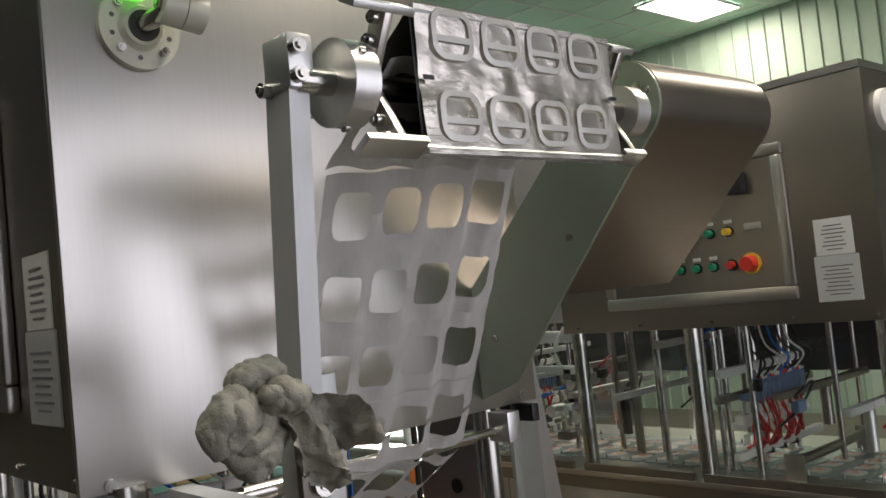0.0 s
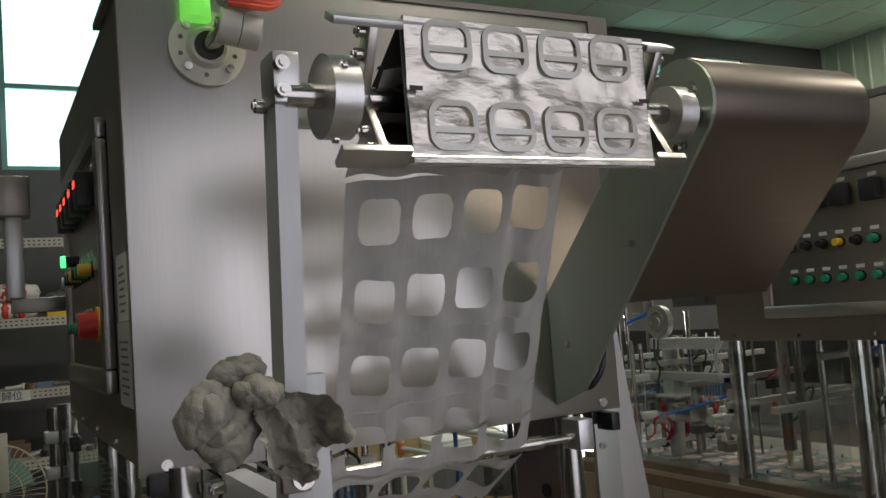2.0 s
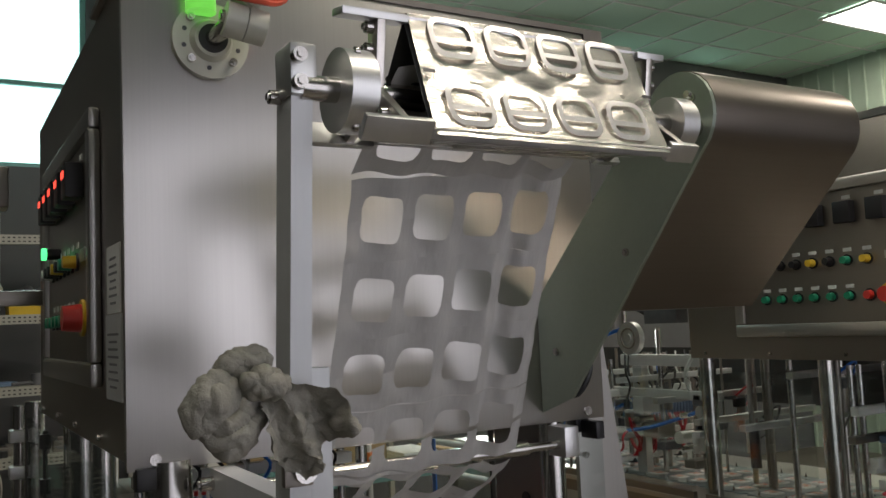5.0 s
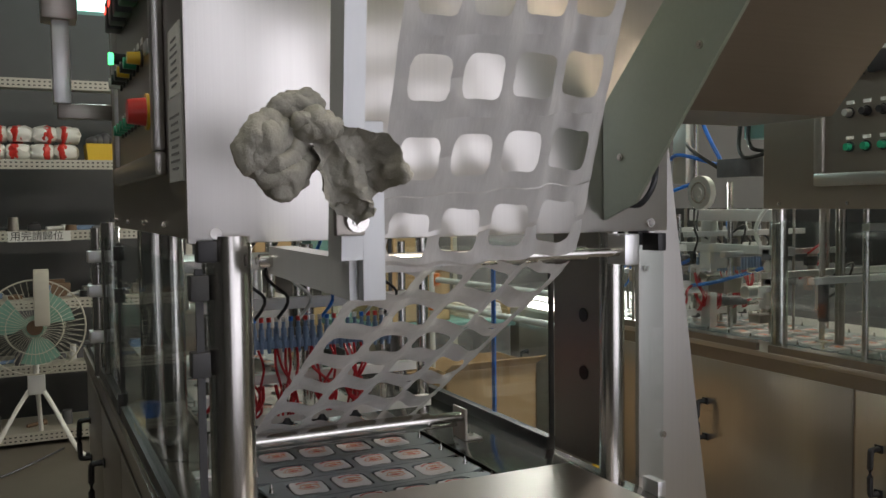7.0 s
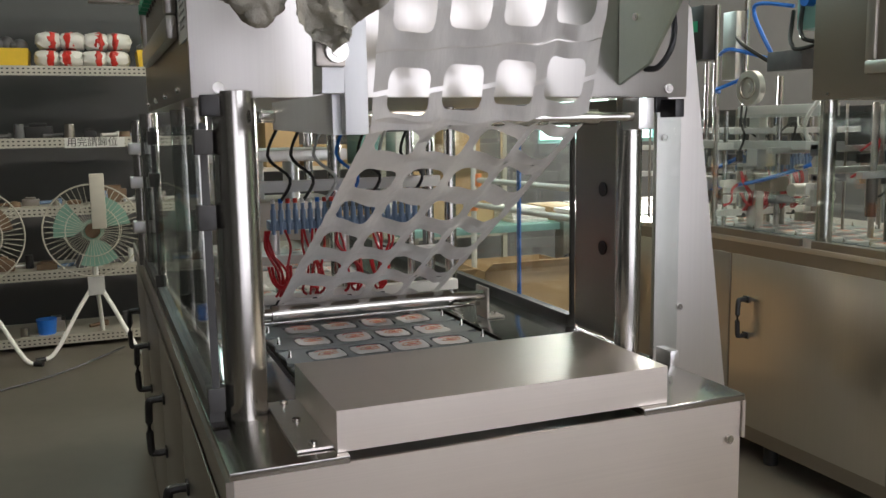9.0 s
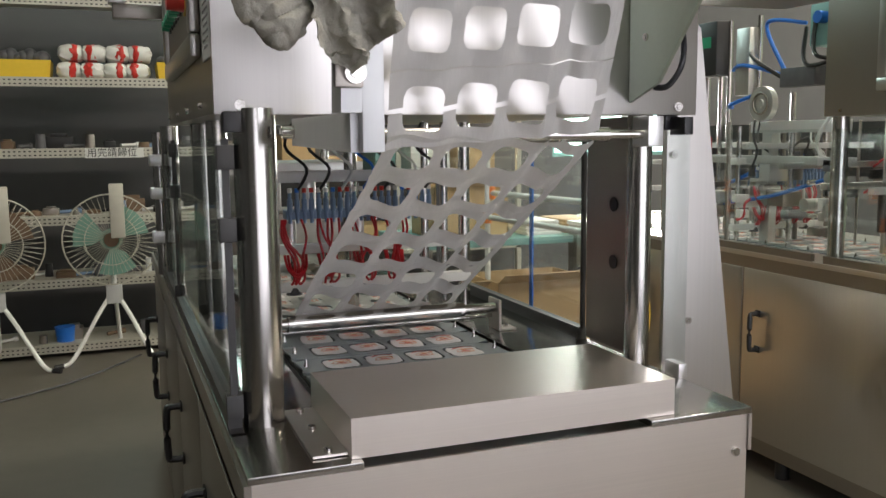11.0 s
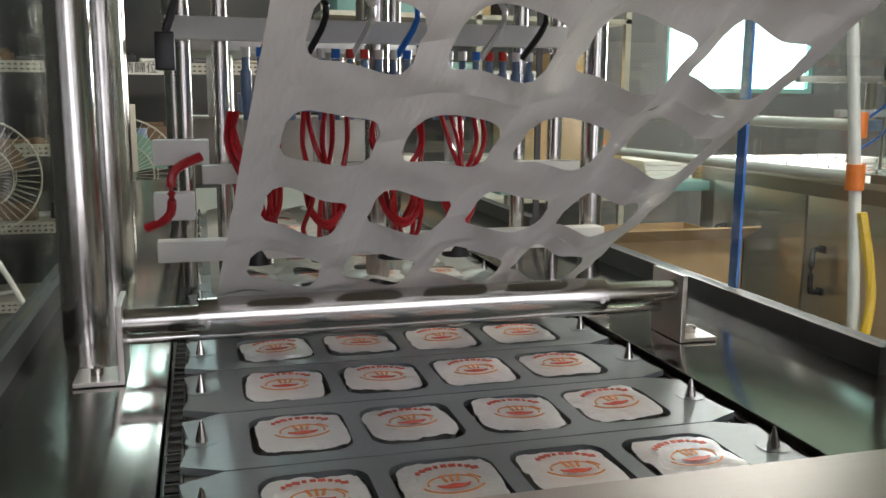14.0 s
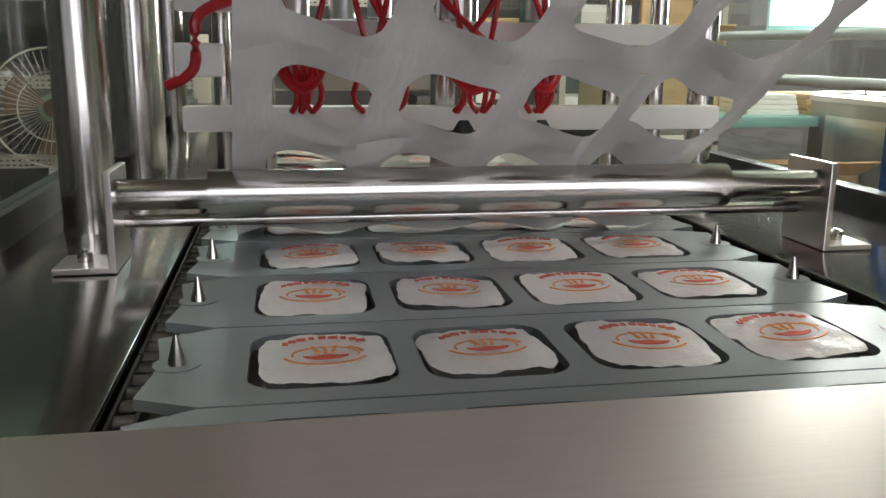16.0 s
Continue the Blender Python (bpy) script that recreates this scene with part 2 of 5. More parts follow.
def hose(bm, points, r, seg=8, steps=8):
    """A round hose through points, smoothed."""
    ps = [Vector(p) for p in points]
    path = []
    for i in range(len(ps) - 1):
        p0, p1, p2, p3 = ps[max(i - 1, 0)], ps[i], ps[i + 1], ps[min(i + 2, len(ps) - 1)]
        for k in range(steps):
            t = k / steps
            path.append(0.5 * ((2 * p1) + (p2 - p0) * t + (2 * p0 - 5 * p1 + 4 * p2 - p3) * t * t + (3 * p1 - p0 - 3 * p2 + p3) * t ** 3))
    path.append(ps[-1])
    rings = []
    for i, p in enumerate(path):
        d = (path[min(i + 1, len(path) - 1)] - path[max(i - 1, 0)]).normalized()
        q = d.to_track_quat("Z", "Y")
        rings.append([bm.verts.new(p + q @ Vector((r * math.cos(2 * math.pi * k / seg), r * math.sin(2 * math.pi * k / seg), 0))) for k in range(seg)])
    for a, b in zip(rings, rings[1:]):
        for k in range(seg):
            bm.faces.new((a[k], a[(k + 1) % seg], b[(k + 1) % seg], b[k]))
    bm.faces.new(rings[0][::-1])
    bm.faces.new(rings[-1])
    return bm


def rounded(w, h, r, n=5, cx=0.0, cy=0.0):
    pts = []
    for sx, sy, a0 in ((1, 1, 0), (-1, 1, 90), (-1, -1, 180), (1, -1, 270)):
        for k in range(n + 1):
            a = radians(a0 + 90 * k / n)
            pts.append((cx + sx * (w / 2 - r) + r * math.cos(a), cy + sy * (h / 2 - r) + r * math.sin(a)))
    return pts


def mesh_of(bm, name, mat, smooth=False):
    me = bpy.data.meshes.new(name)
    bm.to_mesh(me)
    bm.free()
    me.materials.append(mat)
    if smooth:
        me.polygons.foreach_set("use_smooth", [True] * len(me.polygons))
        me.set_sharp_from_angle(angle=radians(40))
    return me


def thing(name, label, category, group="", kind="", at=(0, 0, 0), turn=0):
    ob = new(name)
    ob.empty_display_size = 0.05
    ob.matrix_basis = pose(*at, 0, 0, turn)
    return tagged(ob, label, category, group, kind)


def part(name, bm, mat, parent, label="", smooth=True):
    ob = new(name, mesh_of(bm, name, mat, smooth))
    ob.parent = parent
    if label:
        ob["label"] = label
    return ob


def single(name, bm, mat, label, category, group="", kind="", smooth=True, at=None):
    ob = new(name, mesh_of(bm, name, mat, smooth))
    if at:
        ob.location = at
    return tagged(ob, label, category, group, kind)


def B():
    return bmesh.new()


def bolts(parent, places, axis, r=0.007, depth=0.006, name="bolt"):
    """Cap screws at places, standing proud along an axis; alike ones share a mesh."""
    me = None
    for p in places:
        if me is None:
            bm = B()
            rod(bm, (0, 0, 0), Vector(axis) * depth, r, 12)
            rod(bm, Vector(axis) * depth * 0.9, Vector(axis) * depth * 1.25, r * 0.55, 6)
            me = mesh_of(bm, name, CHROME, True)
        ob = new(name, me)
        ob.location = p
        ob.parent = parent


# ---- room ----
ROOM = (-3.8, 8.45, -3.4, 5.6, 4.5)
X0, X1, Y0, Y1, ZC = ROOM
single("floor", box(B(), X0, X1, Y0, Y1, -0.1, 0), CONCRETE, "stained grey concrete workshop floor", "floor", kind="structure")
bm = box(B(), X0, X1, Y0, Y1, ZC, ZC + 0.05)
single("ceiling", bm, CEIL, "pale green suspended ceiling of square tiles", "ceiling", kind="structure")
bm = B()
for k in range(int((X1 - X0) / 0.6) + 1):
    box(bm, X0 + 0.6 * k, X0 + 0.6 * k + 0.024, Y0, Y1, ZC - 0.008, ZC - 0.001)
for k in range(int((Y1 - Y0) / 0.6) + 1):
    box(bm, X0, X1, Y0 + 0.6 * k, Y0 + 0.6 * k + 0.024, ZC - 0.010, ZC - 0.002)
single("ceiling_grid", bm, TBAR, "thin light metal grid of the suspended ceiling", "ceiling grid", kind="structure")


def corrugated(name, along, a0, a1, c, z0, z1, face, label):
    """A wall of trapezoid metal sheet with ribs, in one bmesh; along: its axis, face: the side its ribs stand on."""
    bm = B()
    n = int((a1 - a0) / 0.2)
    prof = []
    for k in range(n):
        a = a0 + 0.2 * k
        prof += [(a, c), (a + 0.15, c), (a + 0.16, c + face * 0.02), (a + 0.19, c + face * 0.02)]
    prof.append((a1, c))
    pts = prof + [(a1, c - face * 0.08), (a0, c - face * 0.08)]
    prism(bm, pts if along == "x" else [(q, p) for p, q in pts], "z", z0, z1)
    return single(name, bm, WALL, label, "wall", kind="structure", smooth=False)


corrugated("wall_east", "y", Y0, Y1, X1, 0, ZC, -1, "pale green ribbed sheet-metal wall")
# back wall with high windows
WINDOWS = ((-0.5, 0.3, 2.94, 4.35), (3.1, 4.4, 1.25, 1.95), (5.4, 5.93, 3.9, 4.28), (6.55, 7.1, 3.85, 4.28))
bm = B()
(wa, wb0, wz0, wz1), (va, vb, vz0, vz1), (ua, ub, uz0, uz1), (ta, tb, tz0, tz1) = WINDOWS
box(bm, X0, va, Y1, Y1 + 0.12, 0, wz0)
box(bm, vb, X1, Y1, Y1 + 0.12, 0, wz0)
box(bm, va, vb, Y1, Y1 + 0.12, 0, vz0)
box(bm, va, vb, Y1, Y1 + 0.12, vz1, wz0)
for a, b in ((X0, wa), (wb0, ua), (ub, ta), (tb, X1)):
    box(bm, a, b, Y1, Y1 + 0.12, wz0, ZC)
box(bm, wa, wb0, Y1, Y1 + 0.12, wz1, ZC)
for a, b, z0, z1 in WINDOWS[2:]:
    box(bm, a, b, Y1, Y1 + 0.12, wz0, z0)
    box(bm, a, b, Y1, Y1 + 0.12, z1, ZC)
single("wall_north", bm, GREYWALL, "grey painted back wall with high windows", "wall", kind="structure")
for k, (a, b, z0, z1) in enumerate(WINDOWS):
    w = thing("window_%d" % (k + 1), "bright daylit frosted window in a thin metal frame", "window", kind="structure")
    bm = B()
    for x in (a, b - 0.04):
        box(bm, x, x + 0.04, Y1 + 0.03, Y1 + 0.07, z0, z1)
    for z in ((z0, z0 + 0.62, z1 - 0.04) if z1 - z0 > 1 else (z0, z1 - 0.03)):
        box(bm, a, b, Y1 + 0.032, Y1 + 0.068, z, z + 0.035)
    part("window_frame", bm, TEAL, w)
    part("pane", box(B(), a, b, Y1 + 0.08, Y1 + 0.09, z0, z1), PANE_GLOW, w)
def wall_with_window(name, n, along, c, a0, a1, w0, w1, z0, z1, out):
    """A plain wall with one bright window in it."""
    bm = B()
    lo, hi = (c, c + out * 0.1) if out > 0 else (c + out * 0.1, c)
    for a, b, z, y in ((a0, w0, 0, ZC), (w1, a1, 0, ZC), (w0, w1, 0, z0), (w0, w1, z1, ZC)):
        box(bm, *((a, b, lo, hi) if along == "x" else (lo, hi, a, b)), z, y)
    single(name, bm, GREYWALL, "plain grey painted wall with one bright window", "wall", kind="structure")
    w = thing("window_%d" % n, "bright daylit window behind the walkway", "window", kind="structure")
    p, q = sorted((c + out * 0.06, c + out * 0.07))
    part("pane", box(B(), *((w0, w1, p, q) if along == "x" else (p, q, w0, w1)), z0, z1), PANE_SOUTH, w)
    bm = B()
    p, q = sorted((c + out * 0.02, c + out * 0.05))
    for a in (w0, (w0 + w1) / 2 - 0.02, w1 - 0.04):
        box(bm, *((a, a + 0.04, p, q) if along == "x" else (p, q, a, a + 0.04)), z0, z1)
    part("window_frame", bm, ALU, w)


wall_with_window("wall_south", 5, "x", Y0, X0, X1, -0.95, 2.7, 0.5, 3.1, -1)
# unseen wall, darker than the others so the cabinet side reflects less light
single("wall_west", box(B(), X0 - 0.1, X0, Y0, Y1, 0, ZC), DARKWALL, "unseen side wall, darkened to keep cabinet reflections dark", "wall", kind="structure")
bm = B()
# the last panel stands where one is seen, the others are added fill
for lx, ly in LAMPS:
    l = thing("ceiling_light", "square ceiling light panel, one real and five added for fill", "ceiling light", "ceiling lights", at=(lx, ly, ZC))
    b2 = B()
    for u in (-0.6, 0.57):
        box(b2, u, u + 0.03, -0.3, 0.3, -0.03, -0.012)
    for v in (-0.3, 0.27):
        box(b2, -0.57, 0.57, v, v + 0.03, -0.03, -0.012)
    part("frame", b2, WHITE, l)
    part("diffuser", box(B(), -0.57, 0.57, -0.27, 0.27, -0.022, -0.014), LAMP_GLOW, l)
bm.free()

# ---- sealing machine ----
D = 0.930          # deck height
CX = -0.039        # middle of the tray lane
YE = 2.7           # far end of the machine
mc = thing("sealing_machine", "stainless steel tray sealing machine with a punched film rewind", "packaging machine")
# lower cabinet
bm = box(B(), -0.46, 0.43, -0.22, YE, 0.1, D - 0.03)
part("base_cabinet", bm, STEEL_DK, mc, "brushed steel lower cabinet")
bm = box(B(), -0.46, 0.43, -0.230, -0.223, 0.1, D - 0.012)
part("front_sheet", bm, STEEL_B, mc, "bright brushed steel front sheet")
for sx in (-0.40, 0.37):
    for sy in (-0.12, YE - 0.15):
        part("foot", rod(B(), (sx, sy, 0), (sx, sy, 0.1), 0.025), CHROME, mc)
# deck with the slot for the tray lane
bm = B()
LX0, LX1 = CX - 0.252, CX + 0.262
box(bm, -0.466, LX0, -0.235, YE, D - 0.012, D, 0.001)
box(bm, LX1, 0.435, -0.235, YE, D - 0.012, D, 0.001)
part("deck", bm, DECK, mc, "polished steel worktop beside the tray lane")
part("deck_lip", box(B(), 0.4305, 0.4365, -0.235, -0.08, D - 0.08, D - 0.0125), STEEL_X, mc)
bolts(mc, [(0.404, -0.230, D - 0.08)], (0, -1, 0), 0.008)
# hood over the lane's end
bm = B()
prism(bm, [(-0.220, D + 0.001), (-0.220, D + 0.065), (0.07, D + 0.065), (0.07, D + 0.061), (-0.216, D + 0.061), (-0.216, D + 0.001)], "x", -0.306, 0.279)
box(bm, -0.306, -0.303, -0.216, 0.07, D + 0.001, D + 0.061)
box(bm, 0.276, 0.279, -0.216, 0.07, D + 0.001, D + 0.061)
hood = part("hood", bm, STEEL_B, mc, "bent brushed steel hood over the outfeed", smooth=False)
bm = prism(B(), [(-0.362, D + 0.002), (-0.307, D + 0.002), (-0.307, D + 0.006), (-0.362, D + 0.006)], "y", -0.2, 0.05)
flange = part("hood_flange", bm, STEEL_X, mc)
bolts(mc, [(-0.335, -0.185, D + 0.006), (-0.335, -0.07, D + 0.006), (-0.335, 0.03, D + 0.006)], (0, 0, 1), 0.007)
# four posts
for px, py, pr in ((-0.400, 0.018, 0.036), (0.398, 0.085, 0.026), (-0.386, 0.70, 0.025), (-0.385, 1.02, 0.033), (0.335, 0.90, 0.017), (-0.43, 1.75, 0.03)):
    part("post", rod(B(), (px, py, D), (px, py, 1.47), pr, 28), CHROME, mc)
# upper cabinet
part("upper_cabinet", box(B(), -0.455, 0.468, 0.012, 1.30, 1.465, 2.262), STEEL_DK, mc, "dark steel upper cabinet")
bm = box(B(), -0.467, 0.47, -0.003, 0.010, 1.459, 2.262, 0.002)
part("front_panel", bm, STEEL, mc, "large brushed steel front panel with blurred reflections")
bm = prism(B(), [(-0.467, 2.2625), (-0.467, 2.274), (0.52, 2.274), (0.52, 2.20), (0.4705, 2.20), (0.4705, 2.2625)], "y", -0.006, 0.3)
part("panel_edge", bm, STEEL_DK, mc, smooth=False)
bolts(mc, [(-0.425, -0.003, 1.475), (0.425, -0.003, 1.475), (-0.19, -0.003, 1.475)], (0, -1, 0), 0.009)
# machine arms that carry the reel
AY, AZ = -0.448, 1.952       # reel axis
bm = prism(B(), [(-0.455, 1.998), (-0.405, 1.998), (-0.355, 1.45), (-0.405, 1.45)], "x", -0.357, -0.330)
part("reel_arm", bm, ALU_PAINT, mc, "pale aluminium reel arm", smooth=False)
bm = box(B(), -0.361, -0.326, -0.460, -0.405, 1.940, 2.004, 0.006)
part("arm_clamp", bm, ALU, mc)
bolts(mc, [(-0.352, -0.460, 1.953), (-0.352, -0.460, 1.985)], (0, -1, 0), 0.009, 0.012)
bolts(mc, [(-0.357, -0.412, 1.946)], (-1, 0, 0), 0.009, 0.014)
# bracket at the foot of the arm
bm = prism(B(), [(0.0, 1.452), (-0.384, 1.450), (-0.384, 1.400), (0.0, 1.408)], "x", -0.340, -0.302)
part("arm_bracket", bm, ALU_PAINT, mc, "square aluminium bracket bar", smooth=False)
bm = box(B(), -0.3295, -0.300, -0.404, -0.3845, 1.400, 1.617, 0.002)
part("bracket_plate", bm, ALU_PAINT, mc)
bm = box(B(), -0.367, -0.3305, -0.418, -0.4055, 1.480, 1.58, 0.003)
part("pivot_block", bm, STEEL_DK, mc)
bolts(mc, [(-0.343, -0.418, 1.498)], (0, -1, 0), 0.014, 0.010)
bolts(mc, [(-0.340, -0.016, 1.43)], (-1, 0, 0), 0.011, 0.02)
# guide bar under the film
GY, GZ = -0.037, 1.422
part("guide_bar", rod(B(), (-0.305, GY, GZ), (0.33, GY, GZ), 0.0085), CHROME, mc, "polished guide bar")
part("guide_sleeve", rod(B(), (-0.24, GY, GZ), (0.246, GY, GZ), 0.014, 20), CHROME, mc)
bm = box(B(), 0.322, 0.356, -0.06, -0.004, 1.398, 1.456, 0.003)
part("guide_bracket", bm, ALU, mc)

# motor cover: flat plate towards the film and a rolled steel cover behind it
cov = [(-0.005, 1.482), (-0.10, 1.515)]
ca, cb = (-0.410, 1.975), 0.075
for k in range(13):
    a = radians(232 - 15 * k)
    cov.append((ca[0] + cb * math.cos(a), ca[1] + cb * math.sin(a)))
cov += [(-0.005, 1.70)]
part("side_plate", prism(B(), cov, "x", 0.313, 0.320), GREEN, mc, "flat steel side plate of the drive cover", smooth=False)
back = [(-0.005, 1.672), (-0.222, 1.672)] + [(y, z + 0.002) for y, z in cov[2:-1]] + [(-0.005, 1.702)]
part("drive_cover", prism(B(), back, "x", 0.3205, 0.675), COVER_SHADED, mc, "rolled steel cover of the reel drive")
bolts(mc, [(0.313, -0.444, 2.001), (0.313, -0.417, 1.912), (0.313, -0.271, 1.772), (0.313, -0.06, 1.60)], (-1, 0, 0), 0.007, 0.004)
part("cable", hose(B(), [(0.366, -0.010, 1.512), (0.384, -0.030, 1.514), (0.408, -0.036, 1.55), (0.417, -0.030, 1.60), (0.414, -0.010, 1.66)], 0.006), BLACK, mc, "black cable loop")

# motor boss on the front panel
fx, fz = -0.3275, 2.143
bm = rod(B(), (fx, -0.003, fz), (fx, -0.016, fz), 0.063, 48)
rod(bm, (fx, -0.016, fz), (fx, -0.028, fz), 0.036, 32, 0.030)
boss = part("flange_boss", bm, CREAM, mc, "round cream flange with four bolts")
bolts(boss, [(fx + 0.0485 * math.cos(radians(a)), -0.016, fz + 0.0485 * math.sin(radians(a))) for a in (45, 135, 225, 315)], (0, -1, 0), 0.0065, 0.009)
for a in (95, 160, 195, 265, 345):
    bm = rod(B(), (fx + 0.046 * math.cos(radians(a)), -0.0165, fz + 0.046 * math.sin(radians(a))), (fx + 0.046 * math.cos(radians(a)), -0.0158, fz + 0.046 * math.sin(radians(a))), 0.004, 10)
    part("bolt_hole", bm, DRAB, boss)
part("bearing", rod(B(), (fx, -0.028, fz), (fx, -0.031, fz), 0.024, 28), DARK, boss)
part("boss_shaft", rod(B(), (fx, -0.028, fz), (fx + 0.012, -0.085, fz + 0.010), 0.014, 20), CHROME, mc)
bm = rod(B(), (fx + 0.002, -0.085, fz + 0.016), (fx + 0.034, -0.087, fz + 0.010), 0.028, 32)
part("boss_cap", bm, CREAM, mc, "white turned cap on the boss")
bm = rod(B(), (fx + 0.0355, -0.087, fz + 0.0097), (fx + 0.066, -0.089, fz + 0.004), 0.028, 32)
part("boss_cap", bm, CREAM, mc, "white turned cap on the boss")
bolts(mc, [(fx + 0.002, -0.085, fz + 0.018)], (-1, 0, 0), 0.011, 0.006)
bm = B()
bmesh.ops.create_icosphere(bm, subdivisions=5, radius=0.05)
for v in bm.verts:
    c = v.co
    n = abs(noise.noise(c * 38)) * 0.5 + abs(noise.noise(c * 85)) * 0.3
    v.co = Vector((c.x * 0.95, c.y * 0.7, c.z * 0.62)) * (0.8 + n)
single("plastic_bag", bm, BAG, "crumpled clear-white plastic bag tied over the boss", "plastic bag", at=(fx + 0.045, -0.09, fz + 0.072))
bm = B()
for k in range(3):
    hose(bm, [(fx + 0.012, -0.115, fz + 0.042 + 0.006 * k), (fx + 0.045, -0.126, fz + 0.036 + 0.008 * k), (fx + 0.078, -0.110, fz + 0.042 + 0.006 * k), (fx + 0.102, -0.09, fz + 0.060 + 0.004 * k)], 0.0055, 6, 6)
tape = part("red_tape", bm, RED, mc, "red tape tied round the bag")
bm = rod(B(), (fx - 0.020, -0.030, fz + 0.040), (fx - 0.020, -0.030, fz + 0.130), 0.024, 24)
part("beacon", bm, material("green_beacon", (0.25, 0.95, 0.12), 0.3, glow=1.0), mc, "lit green beacon")

# side covers: tapering steel cover and dark inner plate with holes
bm = prism(B(), [(0.437, 0.15), (0.718, 0.15), (0.513, 1.635), (0.487, 1.66), (0.437, 1.66)], "y", 0.045, 0.057)
part("taper_cover", bm, STEEL, mc, "tapering bright steel side cover", smooth=False)
bolts(mc, [(0.497, 0.045, 1.031), (0.452, 0.045, 1.38)], (0, -1, 0), 0.007)
bm = box(B(), 0.426, 0.432, 0.115, 0.345, D + 0.01, 1.46)
side = part("inner_plate", bm, STEEL_DK, mc, "dark steel plate with two round holes")
for hz in (1.267, 1.137):
    part("hole", rod(B(), (0.4255, 0.225, hz), (0.4235, 0.225, hz), 0.016, 20), BLACK, mc)

# clear guards
def guard(name, x, y0, y1, z1, hinged=True):
    g = thing(name, "clear acrylic guard door in a slim metal frame", "guard door", "guard doors")
    pane = part("pane", box(B(), x - 0.003, x + 0.003, y0, y1, D + 0.03, z1), GLASS, g)
    pane.visible_shadow = False
    bm = box(B(), x - 0.012, x + 0.012, y0, y1, D, D + 0.03)
    box(bm, x - 0.006, x + 0.006, y0 - 0.006, y0, D + 0.03, z1)
    part("frame", bm, DARK, g)
    for hz in (D + 0.04, D + 0.34, z1 - 0.03) if hinged else ():
        part("hinge", box(B(), x - 0.014, x + 0.014, y0 - 0.012, y0 + 0.02, hz - 0.02, hz + 0.02, 0.002), DARK, g)
    return g


guard("guard_door", -0.452, 0.0, 1.2, 1.42)
guard("guard_door", -0.452, 1.24, 2.4, 1.42)
gr = guard("guard_door", 0.424, 0.36, 1.3, 1.42, False)
part("edge_strip", box(B(), 0.4275, 0.4315, 0.638, 0.656, D + 0.031, 1.36), HOSE_BLUE, gr, "bright blue protective edge strip")
guard("guard_door", 0.424, 1.36, 2.4, 1.42, False)
g = thing("guard_door", "narrow clear acrylic strip beside the front post", "guard door", "guard doors")
p2 = part("pane", box(B(), 0.432, 0.438, -0.03, 0.05, D + 0.02, 1.44), GLASS, g)
p2.visible_shadow = False
part("hinge", box(B(), 0.425, 0.445, -0.03, 0.02, D, D + 0.03, 0.002), ALU, g)
part("hinge", box(B(), 0.425, 0.445, -0.03, 0.02, 1.42, 1.455, 0.002), BLACK, g)

# peel roller and its brackets
RY, RZ = 0.534, 0.990
rl = thing("peel_roller", "polished steel peel roller between two angle brackets", "roller")
part("sleeve", rod(B(), (CX - 0.220, RY, RZ), (CX + 0.222, RY, RZ), 0.0190, 32), CHROME, rl)
part("shaft", rod(B(), (CX - 0.294, RY, RZ), (CX + 0.316, RY, RZ), 0.0125, 20), CHROME, rl)
part("tie_bar", rod(B(), (CX - 0.293, RY + 0.03, RZ - 0.027), (CX + 0.315, RY + 0.03, RZ - 0.027), 0.0055, 12), CHROME, rl)
for s in (-1, 1):
    x = CX + 0.011 + s * 0.305
    bm = box(B(), x - 0.003, x + 0.003, RY - 0.02, RY + 0.05, D + 0.001, RZ + 0.02, 0.001)
    box(bm, min(x, x + s * 0.045), max(x, x + s * 0.045), RY - 0.02, RY + 0.03, D + 0.001, D + 0.006, 0.001)
    part("bracket", bm, STEEL_X, rl, smooth=False)
    bolts(rl, [(x + s * 0.025, RY + 0.005, D + 0.006)], (0, 0, 1), 0.006, 0.008)
bolts(rl, [(CX - 0.211, RY - 0.0183, RZ - 0.003), (CX + 0.213, RY - 0.0183, RZ - 0.003)], (0, -1, 0), 0.003, 0.003)

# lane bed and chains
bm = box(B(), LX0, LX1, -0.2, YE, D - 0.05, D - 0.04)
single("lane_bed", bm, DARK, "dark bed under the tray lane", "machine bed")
for s in (-1, 1):
    ch = thing("drive_chain", "oily black roller chain along the tray lane", "chain", "drive chains")
    bm = B()
    x = CX + s * 0.242
    for k in range(70):
        y = -0.1 + 0.0195 * k
        rod(bm, (x - 0.006, y, D - 0.012), (x + 0.006, y, D - 0.012), 0.0055, 10)
        box(bm, x - 0.0075, x - 0.0055, y - 0.008, y + 0.012, D - 0.018, D - 0.006)
        box(bm, x + 0.0055, x + 0.0075, y - 0.008, y + 0.012, D - 0.018, D - 0.006)
    part("chain", bm, CHAIN, ch)

# ---- tray plates: built once, then copied ----
P = 0.1245          # pitch of trays and film holes
LANES = [CX + 0.0947 * (k - 1.5) for k in range(4)]
plate = thing("tray_plate", "grey anodised plate that carries four sealed trays", "tray plate", "tray plates on the chain")


